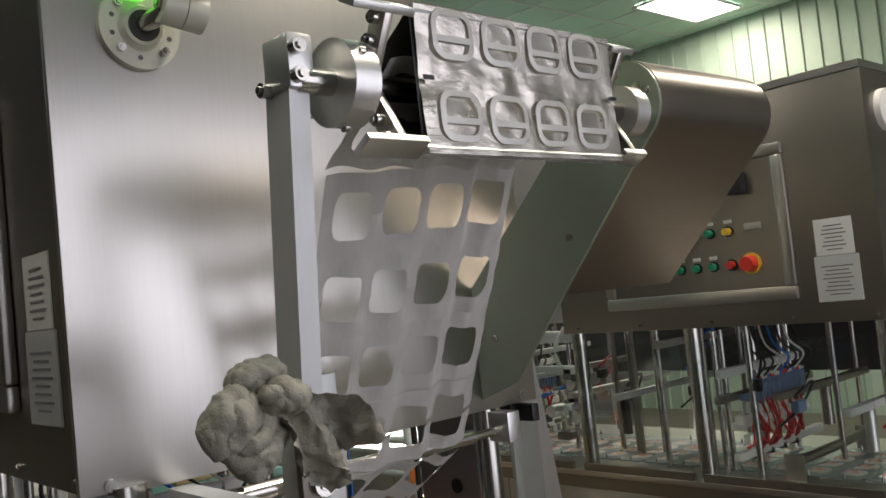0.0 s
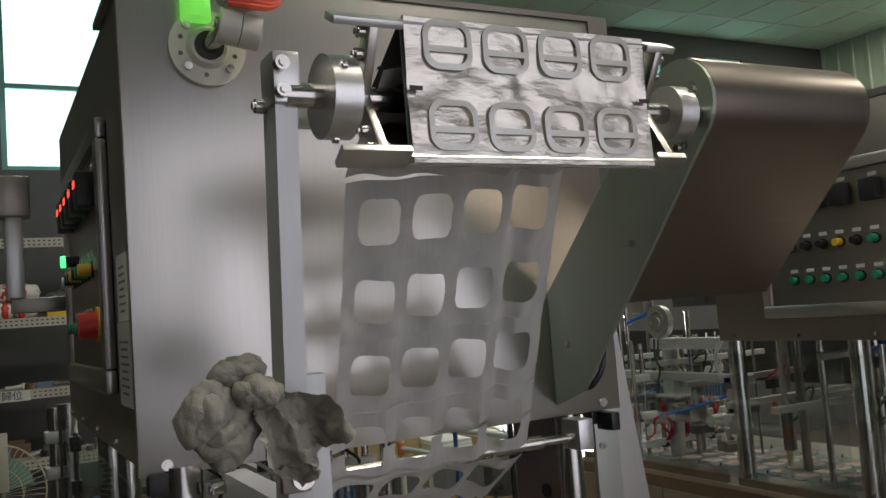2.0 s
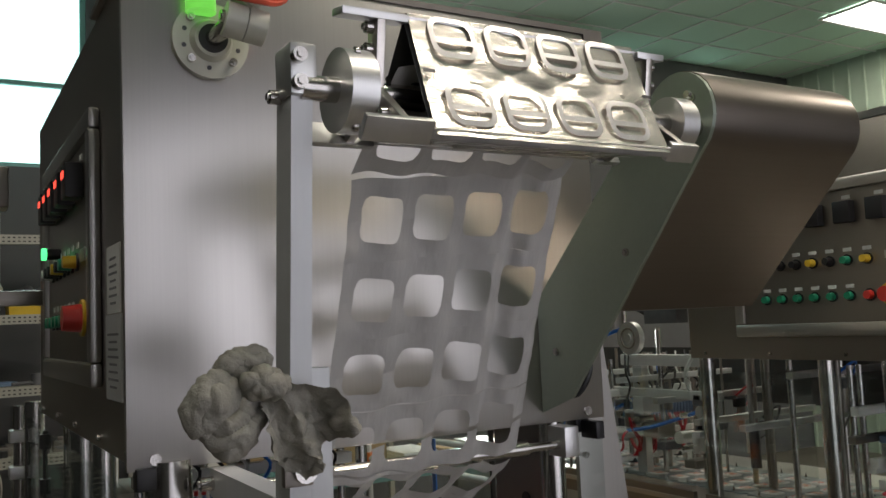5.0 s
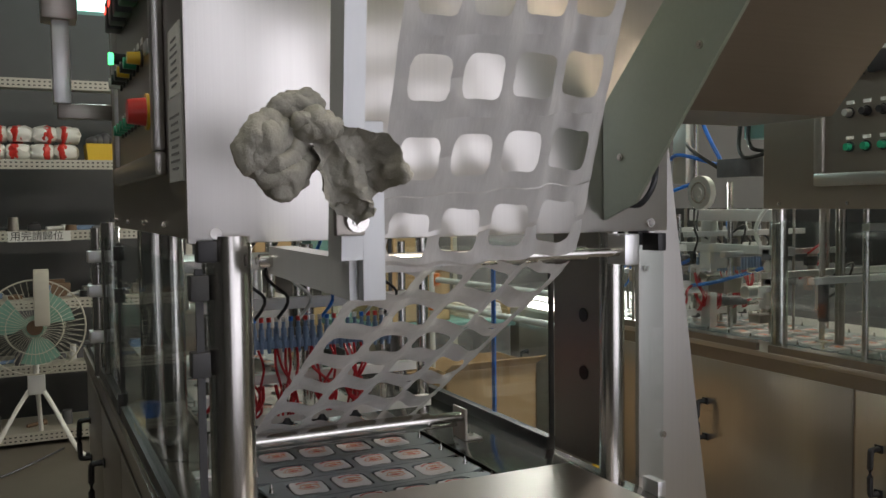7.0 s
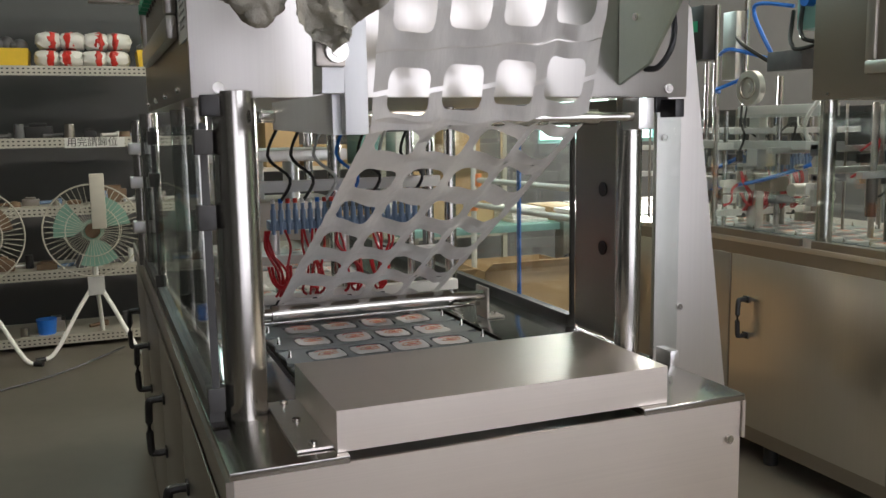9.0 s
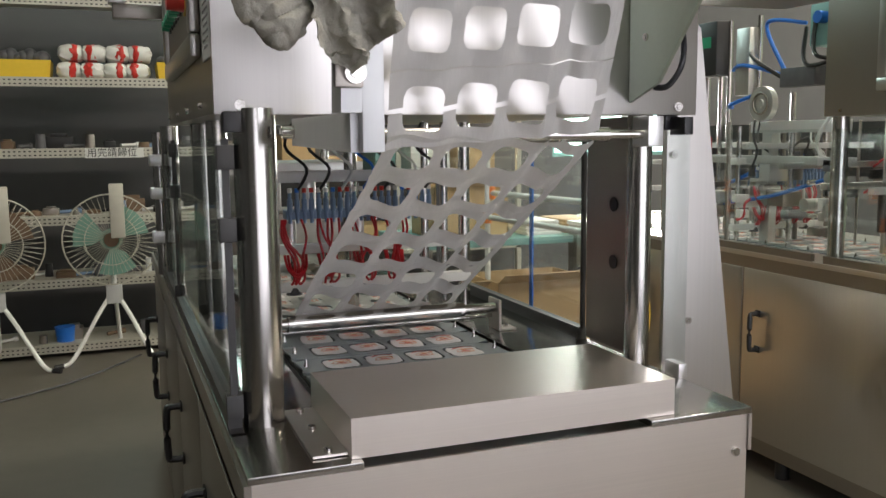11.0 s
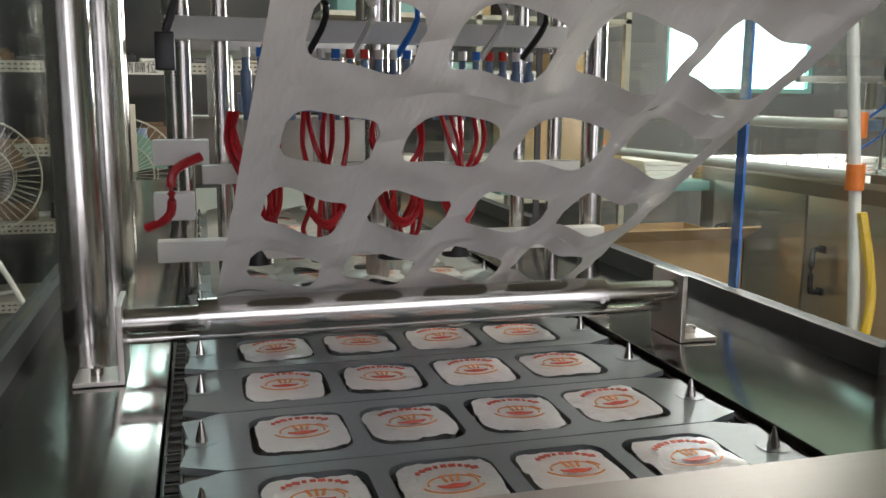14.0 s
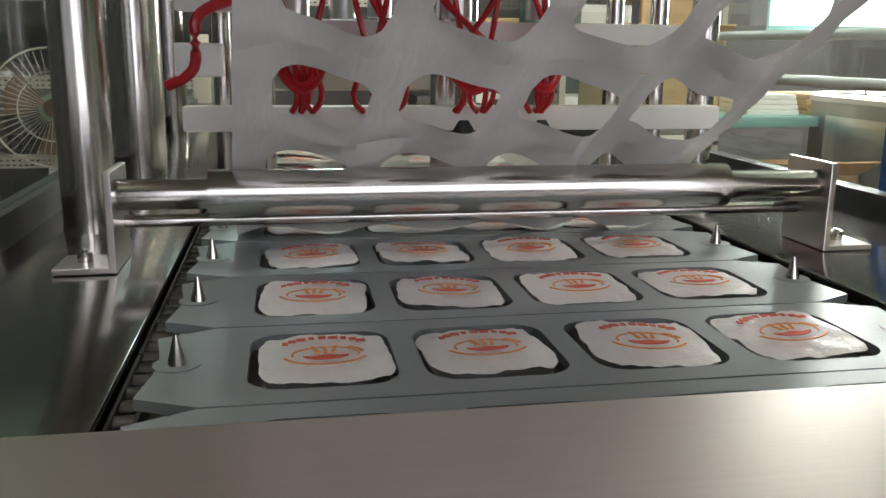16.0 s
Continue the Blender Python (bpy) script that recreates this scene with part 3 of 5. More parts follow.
def holed(bm, w, h, holes, hw, hh, r, z0, z1):
    """A plate w by h with rounded openings side by side, in cells; its top at z1."""
    xs = [-w / 2] + [(a + b) / 2 for a, b in zip(holes, holes[1:])] + [w / 2]
    for c, a, b in zip(holes, xs, xs[1:]):
        inner = rounded(hw, hh, r, 5, c, 0)
        outer = []
        for u, v in inner:
            du, dv = u - c, v
            k = min(((b - c) if du > 0 else (c - a)) / max(abs(du), 1e-6), (h / 2) / max(abs(dv), 1e-6))
            outer.append((c + du * k, dv * k))
        n = len(inner)
        corner = [(b, h / 2), (a, h / 2), (a, -h / 2), (b, -h / 2)]
        for q in range(4):   # snap the outline to the cell's corners
            i = min(range(n), key=lambda i: (outer[i][0] - corner[q][0]) ** 2 + (outer[i][1] - corner[q][1]) ** 2)
            outer[i] = corner[q]
        vi = [bm.verts.new((u, v, z1)) for u, v in inner]
        vo = [bm.verts.new((u, v, z1)) for u, v in outer]
        vl = [bm.verts.new((u, v, z0)) for u, v in inner]
        vb = [bm.verts.new((u, v, z0)) for u, v in outer]
        for i in range(n):
            j = (i + 1) % n
            bm.faces.new((vo[i], vo[j], vi[j], vi[i]))
            bm.faces.new((vi[i], vi[j], vl[j], vl[i]))
            bm.faces.new((vo[j], vo[i], vb[i], vb[j]))
    bmesh.ops.recalc_face_normals(bm, faces=bm.faces)
    return bm


bm = holed(B(), 0.408, P - 0.002, [l - CX for l in LANES], 0.080, 0.088, 0.018, -0.006, 0)
prism(bm, [(-0.236, -0.046), (-0.204, -0.061), (-0.204, 0.061), (-0.236, 0.046), (-0.229, 0.0)], "z", -0.006, 0)
prism(bm, [(0.236, -0.046), (0.229, 0.0), (0.236, 0.046), (0.204, 0.061), (0.204, -0.061)], "z", -0.006, 0)
bmesh.ops.remove_doubles(bm, verts=bm.verts, dist=0.0004)
part("carrier", bm, PLATE, plate, smooth=False)
for s in (-1, 1):
    bm = rod(B(), (s * 0.220, 0.0, 0), (s * 0.220, 0.0, 0.017), 0.0055, 14, 0.0012)
    part("locating_cone", bm, CHROME, plate, "pointed steel locating cone")
    part("cone_recess", rod(B(), (s * 0.220, 0.0, 0.0003), (s * 0.220, 0.0, 0.0006), 0.013, 20), PLATE, plate)

# tray: well, crinkled lid and its print
def tray_meshes(seed):
    rnd = random.Random(seed)
    well = B()
    rings = []
    for k, (sc, z) in enumerate(((1.0, -0.004), (0.93, -0.012), (0.88, -0.036))):
        rings.append([well.verts.new((u * sc, v * sc, z)) for u, v in rounded(0.068, 0.073, 0.016, 4)])
    for a, b in zip(rings, rings[1:]):
        for i in range(len(a)):
            well.faces.new((a[i], a[(i + 1) % len(a)], b[(i + 1) % len(b)], b[i]))
    well.faces.new(rings[-1])
    lid = B()
    cols = []
    off = rnd.random() * 30
    n = 14
    for i in range(n + 1):
        u = -1 + 2 * i / n
        col = []
        for j in range(n + 1):
            v = -1 + 2 * j / n
            # squircle outline with uneven cut edges
            m = max(abs(u), abs(v))
            s = (abs(u) ** 5 + abs(v) ** 5) ** 0.2
            k = m / s if s > 0 else 1
            x, y = u * k * 0.0365, v * k * 0.0385
            e = max(0, m - 0.8) / 0.2
            x *= 1 + e * 0.05 * noise.noise((u * 3 + off, v * 3, 1.0))
            y *= 1 + e * 0.06 * noise.noise((u * 3, v * 3 + off, 2.0))
            z = 0.0025 + 0.0012 * noise.noise((u * 3 + off, v * 3, 0)) + 0.0012 * noise.noise((u * 8, v * 8 + off, 0)) - 0.002 * e * (0.4 + noise.noise((u * 2, v * 2, off)))
            col.append(lid.verts.new((x, y, z)))
        cols.append(col)
    for i in range(n):
        for j in range(n):
            lid.faces.new((cols[i][j], cols[i + 1][j], cols[i + 1][j + 1], cols[i][j + 1]))
    return mesh_of(well, "well", WHITE, True), mesh_of(lid, "lid", LID, True)


def print_mesh():
    """Red bowl, orange rim rings and an arc of short red bars in place of letters."""
    red, org = B(), B()
    z = 0.0050
    bowl = [(0.0125 * math.cos(radians(a)), -0.0065 + 0.0065 * math.sin(radians(a))) for a in range(180, 361, 15)] + [(0.007, -0.0075), (0.0, -0.0055), (-0.007, -0.0075)]
    prism(red, bowl, "z", z, z + 0.0004)
    for k in range(9):
        a = radians(146 - 14 * k)
        x, y = 0.026 * math.cos(a), 0.006 + 0.018 * math.sin(a)
        w = 0.0016 + 0.0006 * (k % 3)
        box(red, x - w, x + w, y - 0.0022, y + 0.0022, z, z + 0.0004)
    for rx, ry, a0, a1 in ((0.019, 0.0125, -20, 200), (0.024, 0.0165, 195, 345), (0.022, 0.015, 10, 60)):
        pts = [(rx * math.cos(radians(a)), -0.004 + ry * math.sin(radians(a))) for a in range(a0, a1, 10)]
        pts2 = [(u * 0.93, -0.004 + (v + 0.004) * 0.91) for u, v in pts][::-1]
        prism(org, pts + pts2, "z", z - 0.0002, z + 0.0002)
    for x0 in (-0.004, 0.0, 0.004):
        prism(org, [(x0 - 0.0012, -0.002), (x0 + 0.0012, -0.002), (x0 * 1.6 + 0.001, 0.009), (x0 * 1.6 - 0.001, 0.009)], "z", z - 0.0002, z + 0.0003)
    return mesh_of(red, "red_print", RED), mesh_of(org, "orange_print", ORANGE)


TRAYS = [tray_meshes(s) for s in range(8)]
PRINT = print_mesh()
NPLATES = 20
PLATES = []
for i in range(NPLATES):
    pl = plate if i == 0 else copy_thing(plate, Matrix())
    PLATES.append(pl)
for i, pl in enumerate(PLATES):
    for k, lx in enumerate(LANES):
        well, lid = TRAYS[(i * 4 + k * 3 + i // 2) % 8]
        tr = new("tray", well)
        tr.parent = pl
        tr["label"] = "small sealed plastic tray with a printed white lid"
        rnd = random.Random(i * 7 + k)
        tr.matrix_basis = pose(lx - CX + rnd.uniform(-0.002, 0.002), rnd.uniform(-0.003, 0.002), -0.0015, rnd.uniform(-2, 2), rnd.uniform(-2, 2), rnd.uniform(-4, 4))
        for nm, me in (("lid", lid), ("red_print", PRINT[0]), ("orange_print", PRINT[1])):
            o = new(nm, me)
            o.parent = tr

# ---- punched film, in short rigid lengths ----
FW = 0.408


def film_mesh(seed, flip, w0, w1):
    """Half a pitch of punched film: from the web between two rows to the middle of the holes. Lies along local y; w0, w1: the share of the full width that is left at its start and end, where the pull of the reel gathers it."""
    bm = B()
    hw, hh, r = 0.0345, 0.0345, 0.017
    L = P / 2

    def relief(u, v):
        t = v / L
        bell = math.sin(math.pi * t)
        fold = 0.0052 * math.sin(6.283 * (u / 0.0947 + 0.5)) + 0.003 * math.sin(u * 75 + 0.6) * 0.5
        sag = 0.004 * bell * noise.noise((u * 16, seed * 3.1, t * 0.7))
        ridge = math.exp(-((u - 0.150 + 0.012 * math.sin(seed)) / 0.012) ** 2) * 0.006 + math.exp(-((u - 0.085 - 0.01 * math.cos(seed * 2)) / 0.009) ** 2) * 0.003 - math.exp(-((u - 0.12) / 0.008) ** 2) * 0.003
        drape = 0.0032 * bell * math.sin((u * 38 + t * 1.6) * 2 + seed) * (1 if seed % 2 else 0.6)
        return fold + sag + ridge + drape

    def strip(us, top):
        cols = []
        for u in us:
            t1 = top(u)
            col = []
            for v in (t1 * j / 5 for j in range(6)):
                y = v if not flip else L - v
                col.append(bm.verts.new((u * (w0 + (w1 - w0) * y / L), 1.05 * y, relief(u, v))))
            cols.append(col)
        for a, b in zip(cols, cols[1:]):
            for j in range(5):
                bm.faces.new((a[j], b[j], b[j + 1], a[j + 1]))

    edge = -FW / 2
    for l in LANES:
        c = l - CX
        strip([edge + (c - hw - edge) * k / 4 for k in range(5)], lambda u: L)

        def top(u):
            d = abs(u - c) - (hw - r)
            drop = hh - r + (math.sqrt(max(0, r * r - d * d)) if d > 0 else r)
            return L - drop
        strip([c - hw + 2 * hw * k / 14 for k in range(15)], top)
        edge = c + hw
    strip([edge + (FW / 2 - edge) * k / 4 for k in range(5)], lambda u: L)
    bmesh.ops.remove_doubles(bm, verts=bm.verts, dist=0.0002)
    return mesh_of(bm, "film", FILM, True)


# the film's way: depth, height, and the drift to one side that creases it
ROUTE = [(2.1, D + 0.012, CX), (0.612, D + 0.012, CX), (0.576, 0.993, CX), (GY - 0.016, GZ - 0.012, 0.013), (-0.306, 1.885, -0.030), (-0.436, 1.965, -0.036)]
LENGTHS = [math.dist(a, b) for a, b in zip(ROUTE, ROUTE[1:])]
S_GUIDE = sum(LENGTHS[:3])
S_END = sum(LENGTHS)


def on_route(s):
    if s > S_GUIDE:      # the pull of the reel draws the upper film a little longer
        s = S_GUIDE + 1.05 * (s - S_GUIDE) + min(0.012, 0.15 * (s - S_GUIDE))
    s = min(max(s, 0), S_END)
    for a, b, l in zip(ROUTE, ROUTE[1:], LENGTHS):
        if s <= l:
            y, z, x = (p + (q - p) * s / l for p, q in zip(a, b))
            return Vector((x, y, z))
        s -= l
    y, z, x = ROUTE[-1]
    return Vector((x, y, z))


def gather(s):
    """Share of the film's full width at a length along its way, halfway through the clip."""
    return 1.0 - 0.09 * min(1.0, max(0.0, (s + 2.5 * P - S_GUIDE + 0.05) / (S_END - S_GUIDE - 0.1)))


FILM_PIECES = []
PHASE = S_GUIDE + 0.066 - 21 * P          # a row of holes rests just above the guide bar
for k in range(0, 27):
    for h in (0, 1):
        s0 = PHASE + (k - 0.5) * P + h * P / 2
        if -6.2 * P < s0 < S_END:
            ob = new("film_length", film_mesh(k % 4, bool(h), gather(s0), gather(s0 + P / 2)))
            tagged(ob, "length of frosted lidding film with punched-out holes", "film", "punched film web")
            FILM_PIECES.append((ob, s0))

# ---- reel ----
REEL_R = 0.105
reel = thing("film_reel", "three-armed reel wrapped in punched silver film", "film reel", at=(0, AY, AZ))
part("shaft", rod(B(), (-0.345, 0, 0), (0.312, 0, 0), 0.0155, 24), CHROME, reel)
for x, w in ((-0.281, 0.036), (0.262, 0.033)):
    bm = rod(B(), (x - w / 2, 0, 0), (x + w / 2, 0, 0), 0.052 if x < 0 else 0.042, 36)
    hub = part("hub", bm, ALU, reel, "turned aluminium hub")
    bolts(hub, [(x, 0.052 * math.cos(a), 0.052 * math.sin(a)) for a in (0.5, 2.6, 4.7)], (-1 if x < 0 else 1, 0, 0), 0.006)
BARS = [60, -60, 180]
for a in BARS:
    c, s = -math.cos(radians(a)), math.sin(radians(a))
    for x in (-0.246, 0.196):
        m = Matrix.Rotation(math.atan2(s, c) - math.pi / 2, 4, "X")
        bm = box(B(), x - 0.006, x + 0.006, -0.014, 0.014, 0.0, REEL_R - 0.01, 0.002)
        bmesh.ops.transform(bm, matrix=m, verts=bm.verts)
        arm = part("spider_arm", bm, STEEL_X, reel)
        bolts(arm, [(x, c * d, s * d) for d in (0.055, 0.082)], (-1 if x < 0 else 1, 0, 0), 0.008, 0.016)
    bm = box(B(), -0.300, -0.210, -0.016, 0.016, REEL_R - 0.014, REEL_R - 0.004, 0.0015)
    box(bm, 0.172, 0.224, -0.014, 0.014, REEL_R - 0.014, REEL_R - 0.004, 0.0015)
    box(bm, -0.210, 0.172, -0.007, 0.007, REEL_R - 0.012, REEL_R - 0.004)
    bmesh.ops.transform(bm, matrix=m, verts=bm.verts)
    part("bar", bm, ALU, reel, "flat aluminium winding bar")
# film wrapped on the three faces, with the doubled rims of older holes showing
for q, (a, b) in enumerate(zip(BARS, BARS[1:] + BARS[:1])):
    pa = Vector((0, -math.cos(radians(a)), math.sin(radians(a)))) * REEL_R
    pb = Vector((0, -math.cos(radians(b)), math.sin(radians(b)))) * REEL_R
    nrm = (pa + pb).normalized()
    bm = B()
    cols = []
    for i in range(49):
        u = -0.206 + 0.374 * i / 48
        col = []
        for j in range(19):
            t = j / 18
            k = math.sin(math.pi * t)
            f = noise.noise((u * 22 + q * 9, t * 5, 1)) * 0.5 + noise.noise((u * 60, t * 14, q)) * 0.25
            p = pa.lerp(pb, t) + nrm * (0.0035 + k * (-0.004 + 0.0065 * f) - 0.0006 * abs(math.sin(38 * u)))
            col.append(bm.verts.new((u, p.y, p.z)))
        cols.append(col)
    for x0, x1 in zip(cols, cols[1:]):
        for j in range(18):
            bm.faces.new((x0[j], x1[j], x1[j + 1], x0[j + 1]))
    part("wrapped_film", bm, FOIL, reel, "shiny crinkled silver film")
    # rims
    side = (pb - pa).normalized()
    for row, tc in enumerate((0.18, 0.74)):
        for l in LANES:
            bm = B()
            o, i2 = rounded(0.069, 0.064, 0.02), rounded(0.054, 0.048, 0.014)
            ctr = pa.lerp(pb, tc) + nrm * 0.0045
            vo = [bm.verts.new(ctr + Vector((u + (l - CX) * 0.9 - 0.02, 0, 0)) + side * v) for u, v in o]
            vi = [bm.verts.new(ctr + Vector((u + (l - CX) * 0.9 - 0.02, 0, 0)) + side * v + nrm * 0.0006) for u, v in i2]
            n = len(vo)
            for e in range(n):
                bm.faces.new((vo[e], vo[(e + 1) % n], vi[(e + 1) % n], vi[e]))
            m5 = ctr + Vector(((l - CX) * 0.9 - 0.02, 0, 0))
            vs = [bm.verts.new(m5 + Vector((sx * 0.028, 0, 0)) + side * (0.006 + sy * 0.004) + nrm * 0.0007) for sx, sy in ((-1, -1), (1, -1), (1, 1), (-1, 1))]
            bm.faces.new(vs)
            part("film_rim", bm, RIM, reel)
    for x in (-0.198, 0.158):
        bm = B()
        ctr = pa.lerp(pb, 0.5) + nrm * 0.0065
        vs = [bm.verts.new(ctr + Vector((x + sx * 0.009, 0, 0)) + side * (sy * 0.003)) for sx, sy in ((-1, -1), (1, -1), (1, 1), (-1, 1))]
        bm.faces.new(vs)
        part("register_mark", bm, BLACK, reel)
    # very dark sheet just inside the wrapped film
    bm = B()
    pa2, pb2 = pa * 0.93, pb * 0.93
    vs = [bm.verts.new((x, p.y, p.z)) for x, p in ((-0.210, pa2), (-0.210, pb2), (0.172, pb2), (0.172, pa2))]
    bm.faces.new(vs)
    part("inner_dark_sheet", bm, DARK, reel)

# ---- control panel, on the side face of each machine ----
def control_panel(parent, lit, dz=0.0):
    """The door with meters, switches and buttons on the left side of a machine's upper cabinet."""
    x = -0.4555
    before = set(parent.children)
    bm = B()
    for a, b, z0, z1 in ((0.27, 1.03, 1.545, 1.59), (0.27, 1.03, 2.02, 2.06), (0.27, 0.31, 1.59, 2.02), (0.99, 1.03, 1.59, 2.02)):
        box(bm, x - 0.022, x, a, b, z0, z1, 0.008)
    frame = part("panel_frame", bm, STEEL, parent, "raised steel frame of the control panel")
    door = part("panel_door", box(B(), x - 0.010, x - 0.0005, 0.311, 0.989, 1.591, 2.019), STEEL_DK, parent, "steel control panel door with buttons")

    def knob(y, z, r, mat, depth=0.022, name="button"):
        bm = rod(B(), (x - 0.010, y, z), (x - 0.015, y, z), r * 1.35, 20)
        part("bezel", bm, BLACK, door)
        part(name, rod(B(), (x - 0.015, y, z), (x - 0.010 - depth, y, z), r, 20, r * 0.88), mat, door)

    def label(y, z):
        part("label", box(B(), x - 0.0115, x - 0.0100, y - 0.015, y + 0.015, z, z + 0.012), PAPER, door)

    ys = [0.886, 0.82, 0.755, 0.69, 0.625, 0.56, 0.49]
    for y in ys[:6]:
        knob(y, 1.675, 0.0135, BTN_GREEN)
        label(y, 1.700)
    knob(0.49, 1.675, 0.015, BTN_RED)
    part("stop_plate", rod(B(), (x - 0.010, 0.42, 1.675), (x - 0.016, 0.42, 1.675), 0.036, 28), BTN_YELLOW, door, "yellow ring of the emergency stop")
    part("emergency_stop", rod(B(), (x - 0.016, 0.42, 1.675), (x - 0.05, 0.42, 1.675), 0.028, 28, 0.024), BTN_RED, door, "red mushroom emergency stop")
    for y, mat in zip(ys, (ALU, BLACK, BLACK, BTN_YELLOW, BLACK, BTN_GREEN, BTN_YELLOW)):
        knob(y, 1.79, 0.0135, mat, 0.030, "selector")
        label(y, 1.818)
    part("counter", box(B(), x - 0.016, x - 0.010, 0.37, 0.43, 1.785, 1.81, 0.002), ALU, door)
    for k, y in enumerate((0.86, 0.765, 0.665, 0.55, 0.435)):
        m = part("meter", box(B(), x - 0.045, x - 0.010, y - 0.03, y + 0.03, 1.91, 1.98, 0.004), BLACK, door, "black square temperature controller")
        label(y, 1.988)
        if lit:
            part("readout", box(B(), x - 0.0465, x - 0.0452, y - 0.018, y + 0.018, 1.950, 1.964), LED_RED, m, "lit red digits as a bar")
            if k == 1:
                part("lit_lamp", rod(B(), (x - 0.04, y, 1.83), (x - 0.05, y, 1.83), 0.014), LED_GREEN, door, "lit green lamp")
                part("lamp_body", rod(B(), (x - 0.010, y, 1.83), (x - 0.04, y, 1.83), 0.013), BLACK, door)
    notice = part("paper_notice", box(B(), x - 0.003, x - 0.0005, 0.08, 0.20, 1.675, 1.79), PAPER, parent, "printed paper notice")
    rating = part("rating_plate", box(B(), x - 0.004, x - 0.0005, 0.07, 0.21, 1.53, 1.673), ALU_PAINT, parent, "small engraved steel rating plate")
    for host, xx, z0, n, w in ((notice, x - 0.0035, 1.69, 7, 0.085), (rating, x - 0.0045, 1.55, 8, 0.105)):
        for k in range(n):
            ww = w * (0.6 + 0.4 * ((k * 37) % 10) / 10)
            part("text_line", box(B(), xx - 0.0004, xx + 0.0002, 0.14 - ww / 2, 0.14 + ww / 2, z0 + 0.0125 * k, z0 + 0.0125 * k + 0.004), INK, host)
    for ob in set(parent.children) - before:
        ob.location.z = dz
    bolts(parent, [(x - 0.0005, y, 1.485) for y in (0.03, 0.3, 0.6, 0.9, 1.2)], (-1, 0, 0), 0.006)


def pull_handle(parent, x, y, z, side):
    """A black plastic bow handle on a door face at x; side: which way it stands out."""
    h = 0.075
    bm = hose(B(), [(x, y, z - h), (x + side * 0.03, y, z - h), (x + side * 0.042, y, z - h + 0.015), (x + side * 0.042, y, z + h - 0.015), (x + side * 0.03, y, z + h), (x, y, z + h)], 0.010, 8, 5)
    box(bm, min(x, x + side * 0.006), max(x, x + side * 0.006), y - 0.016, y + 0.016, z - h - 0.014, z - h + 0.014, 0.003)
    box(bm, min(x, x + side * 0.006), max(x, x + side * 0.006), y - 0.016, y + 0.016, z + h - 0.014, z + h + 0.014, 0.003)
    return part("handle", bm, BLACK, parent, "black plastic pull handle")


def base_doors(parent, x, ys, z0, z1, side, sheet=STEEL_DK):
    for a, b in zip(ys, ys[1:]):
        d = part("cabinet_door", box(B(), min(x, x + side * 0.004), max(x, x + side * 0.004), a + 0.006, b - 0.006, z0, z1, 0.001), sheet, parent)
        pull_handle(d, x + side * 0.004, b - 0.10, (z0 + z1) / 2 + 0.10, side)


control_panel(mc, True, 0.03)
base_doors(mc, -0.472, [-0.2, 0.45, 1.1, 1.75, 2.4], 0.16, D - 0.07, -1)
part("side_skirt", box(B(), -0.472, -0.461, -0.235, YE, D - 0.06, D - 0.0125), STEEL_DK, mc)
# hinge blocks under the upper cabinet
for hx, hy in ((-0.44, -0.005), (0.428, 0.03)):
    part("hinge_block", box(B(), hx - 0.015, hx + 0.015, hy - 0.012, hy + 0.02, 1.43, 1.464, 0.003), BLACK, mc)


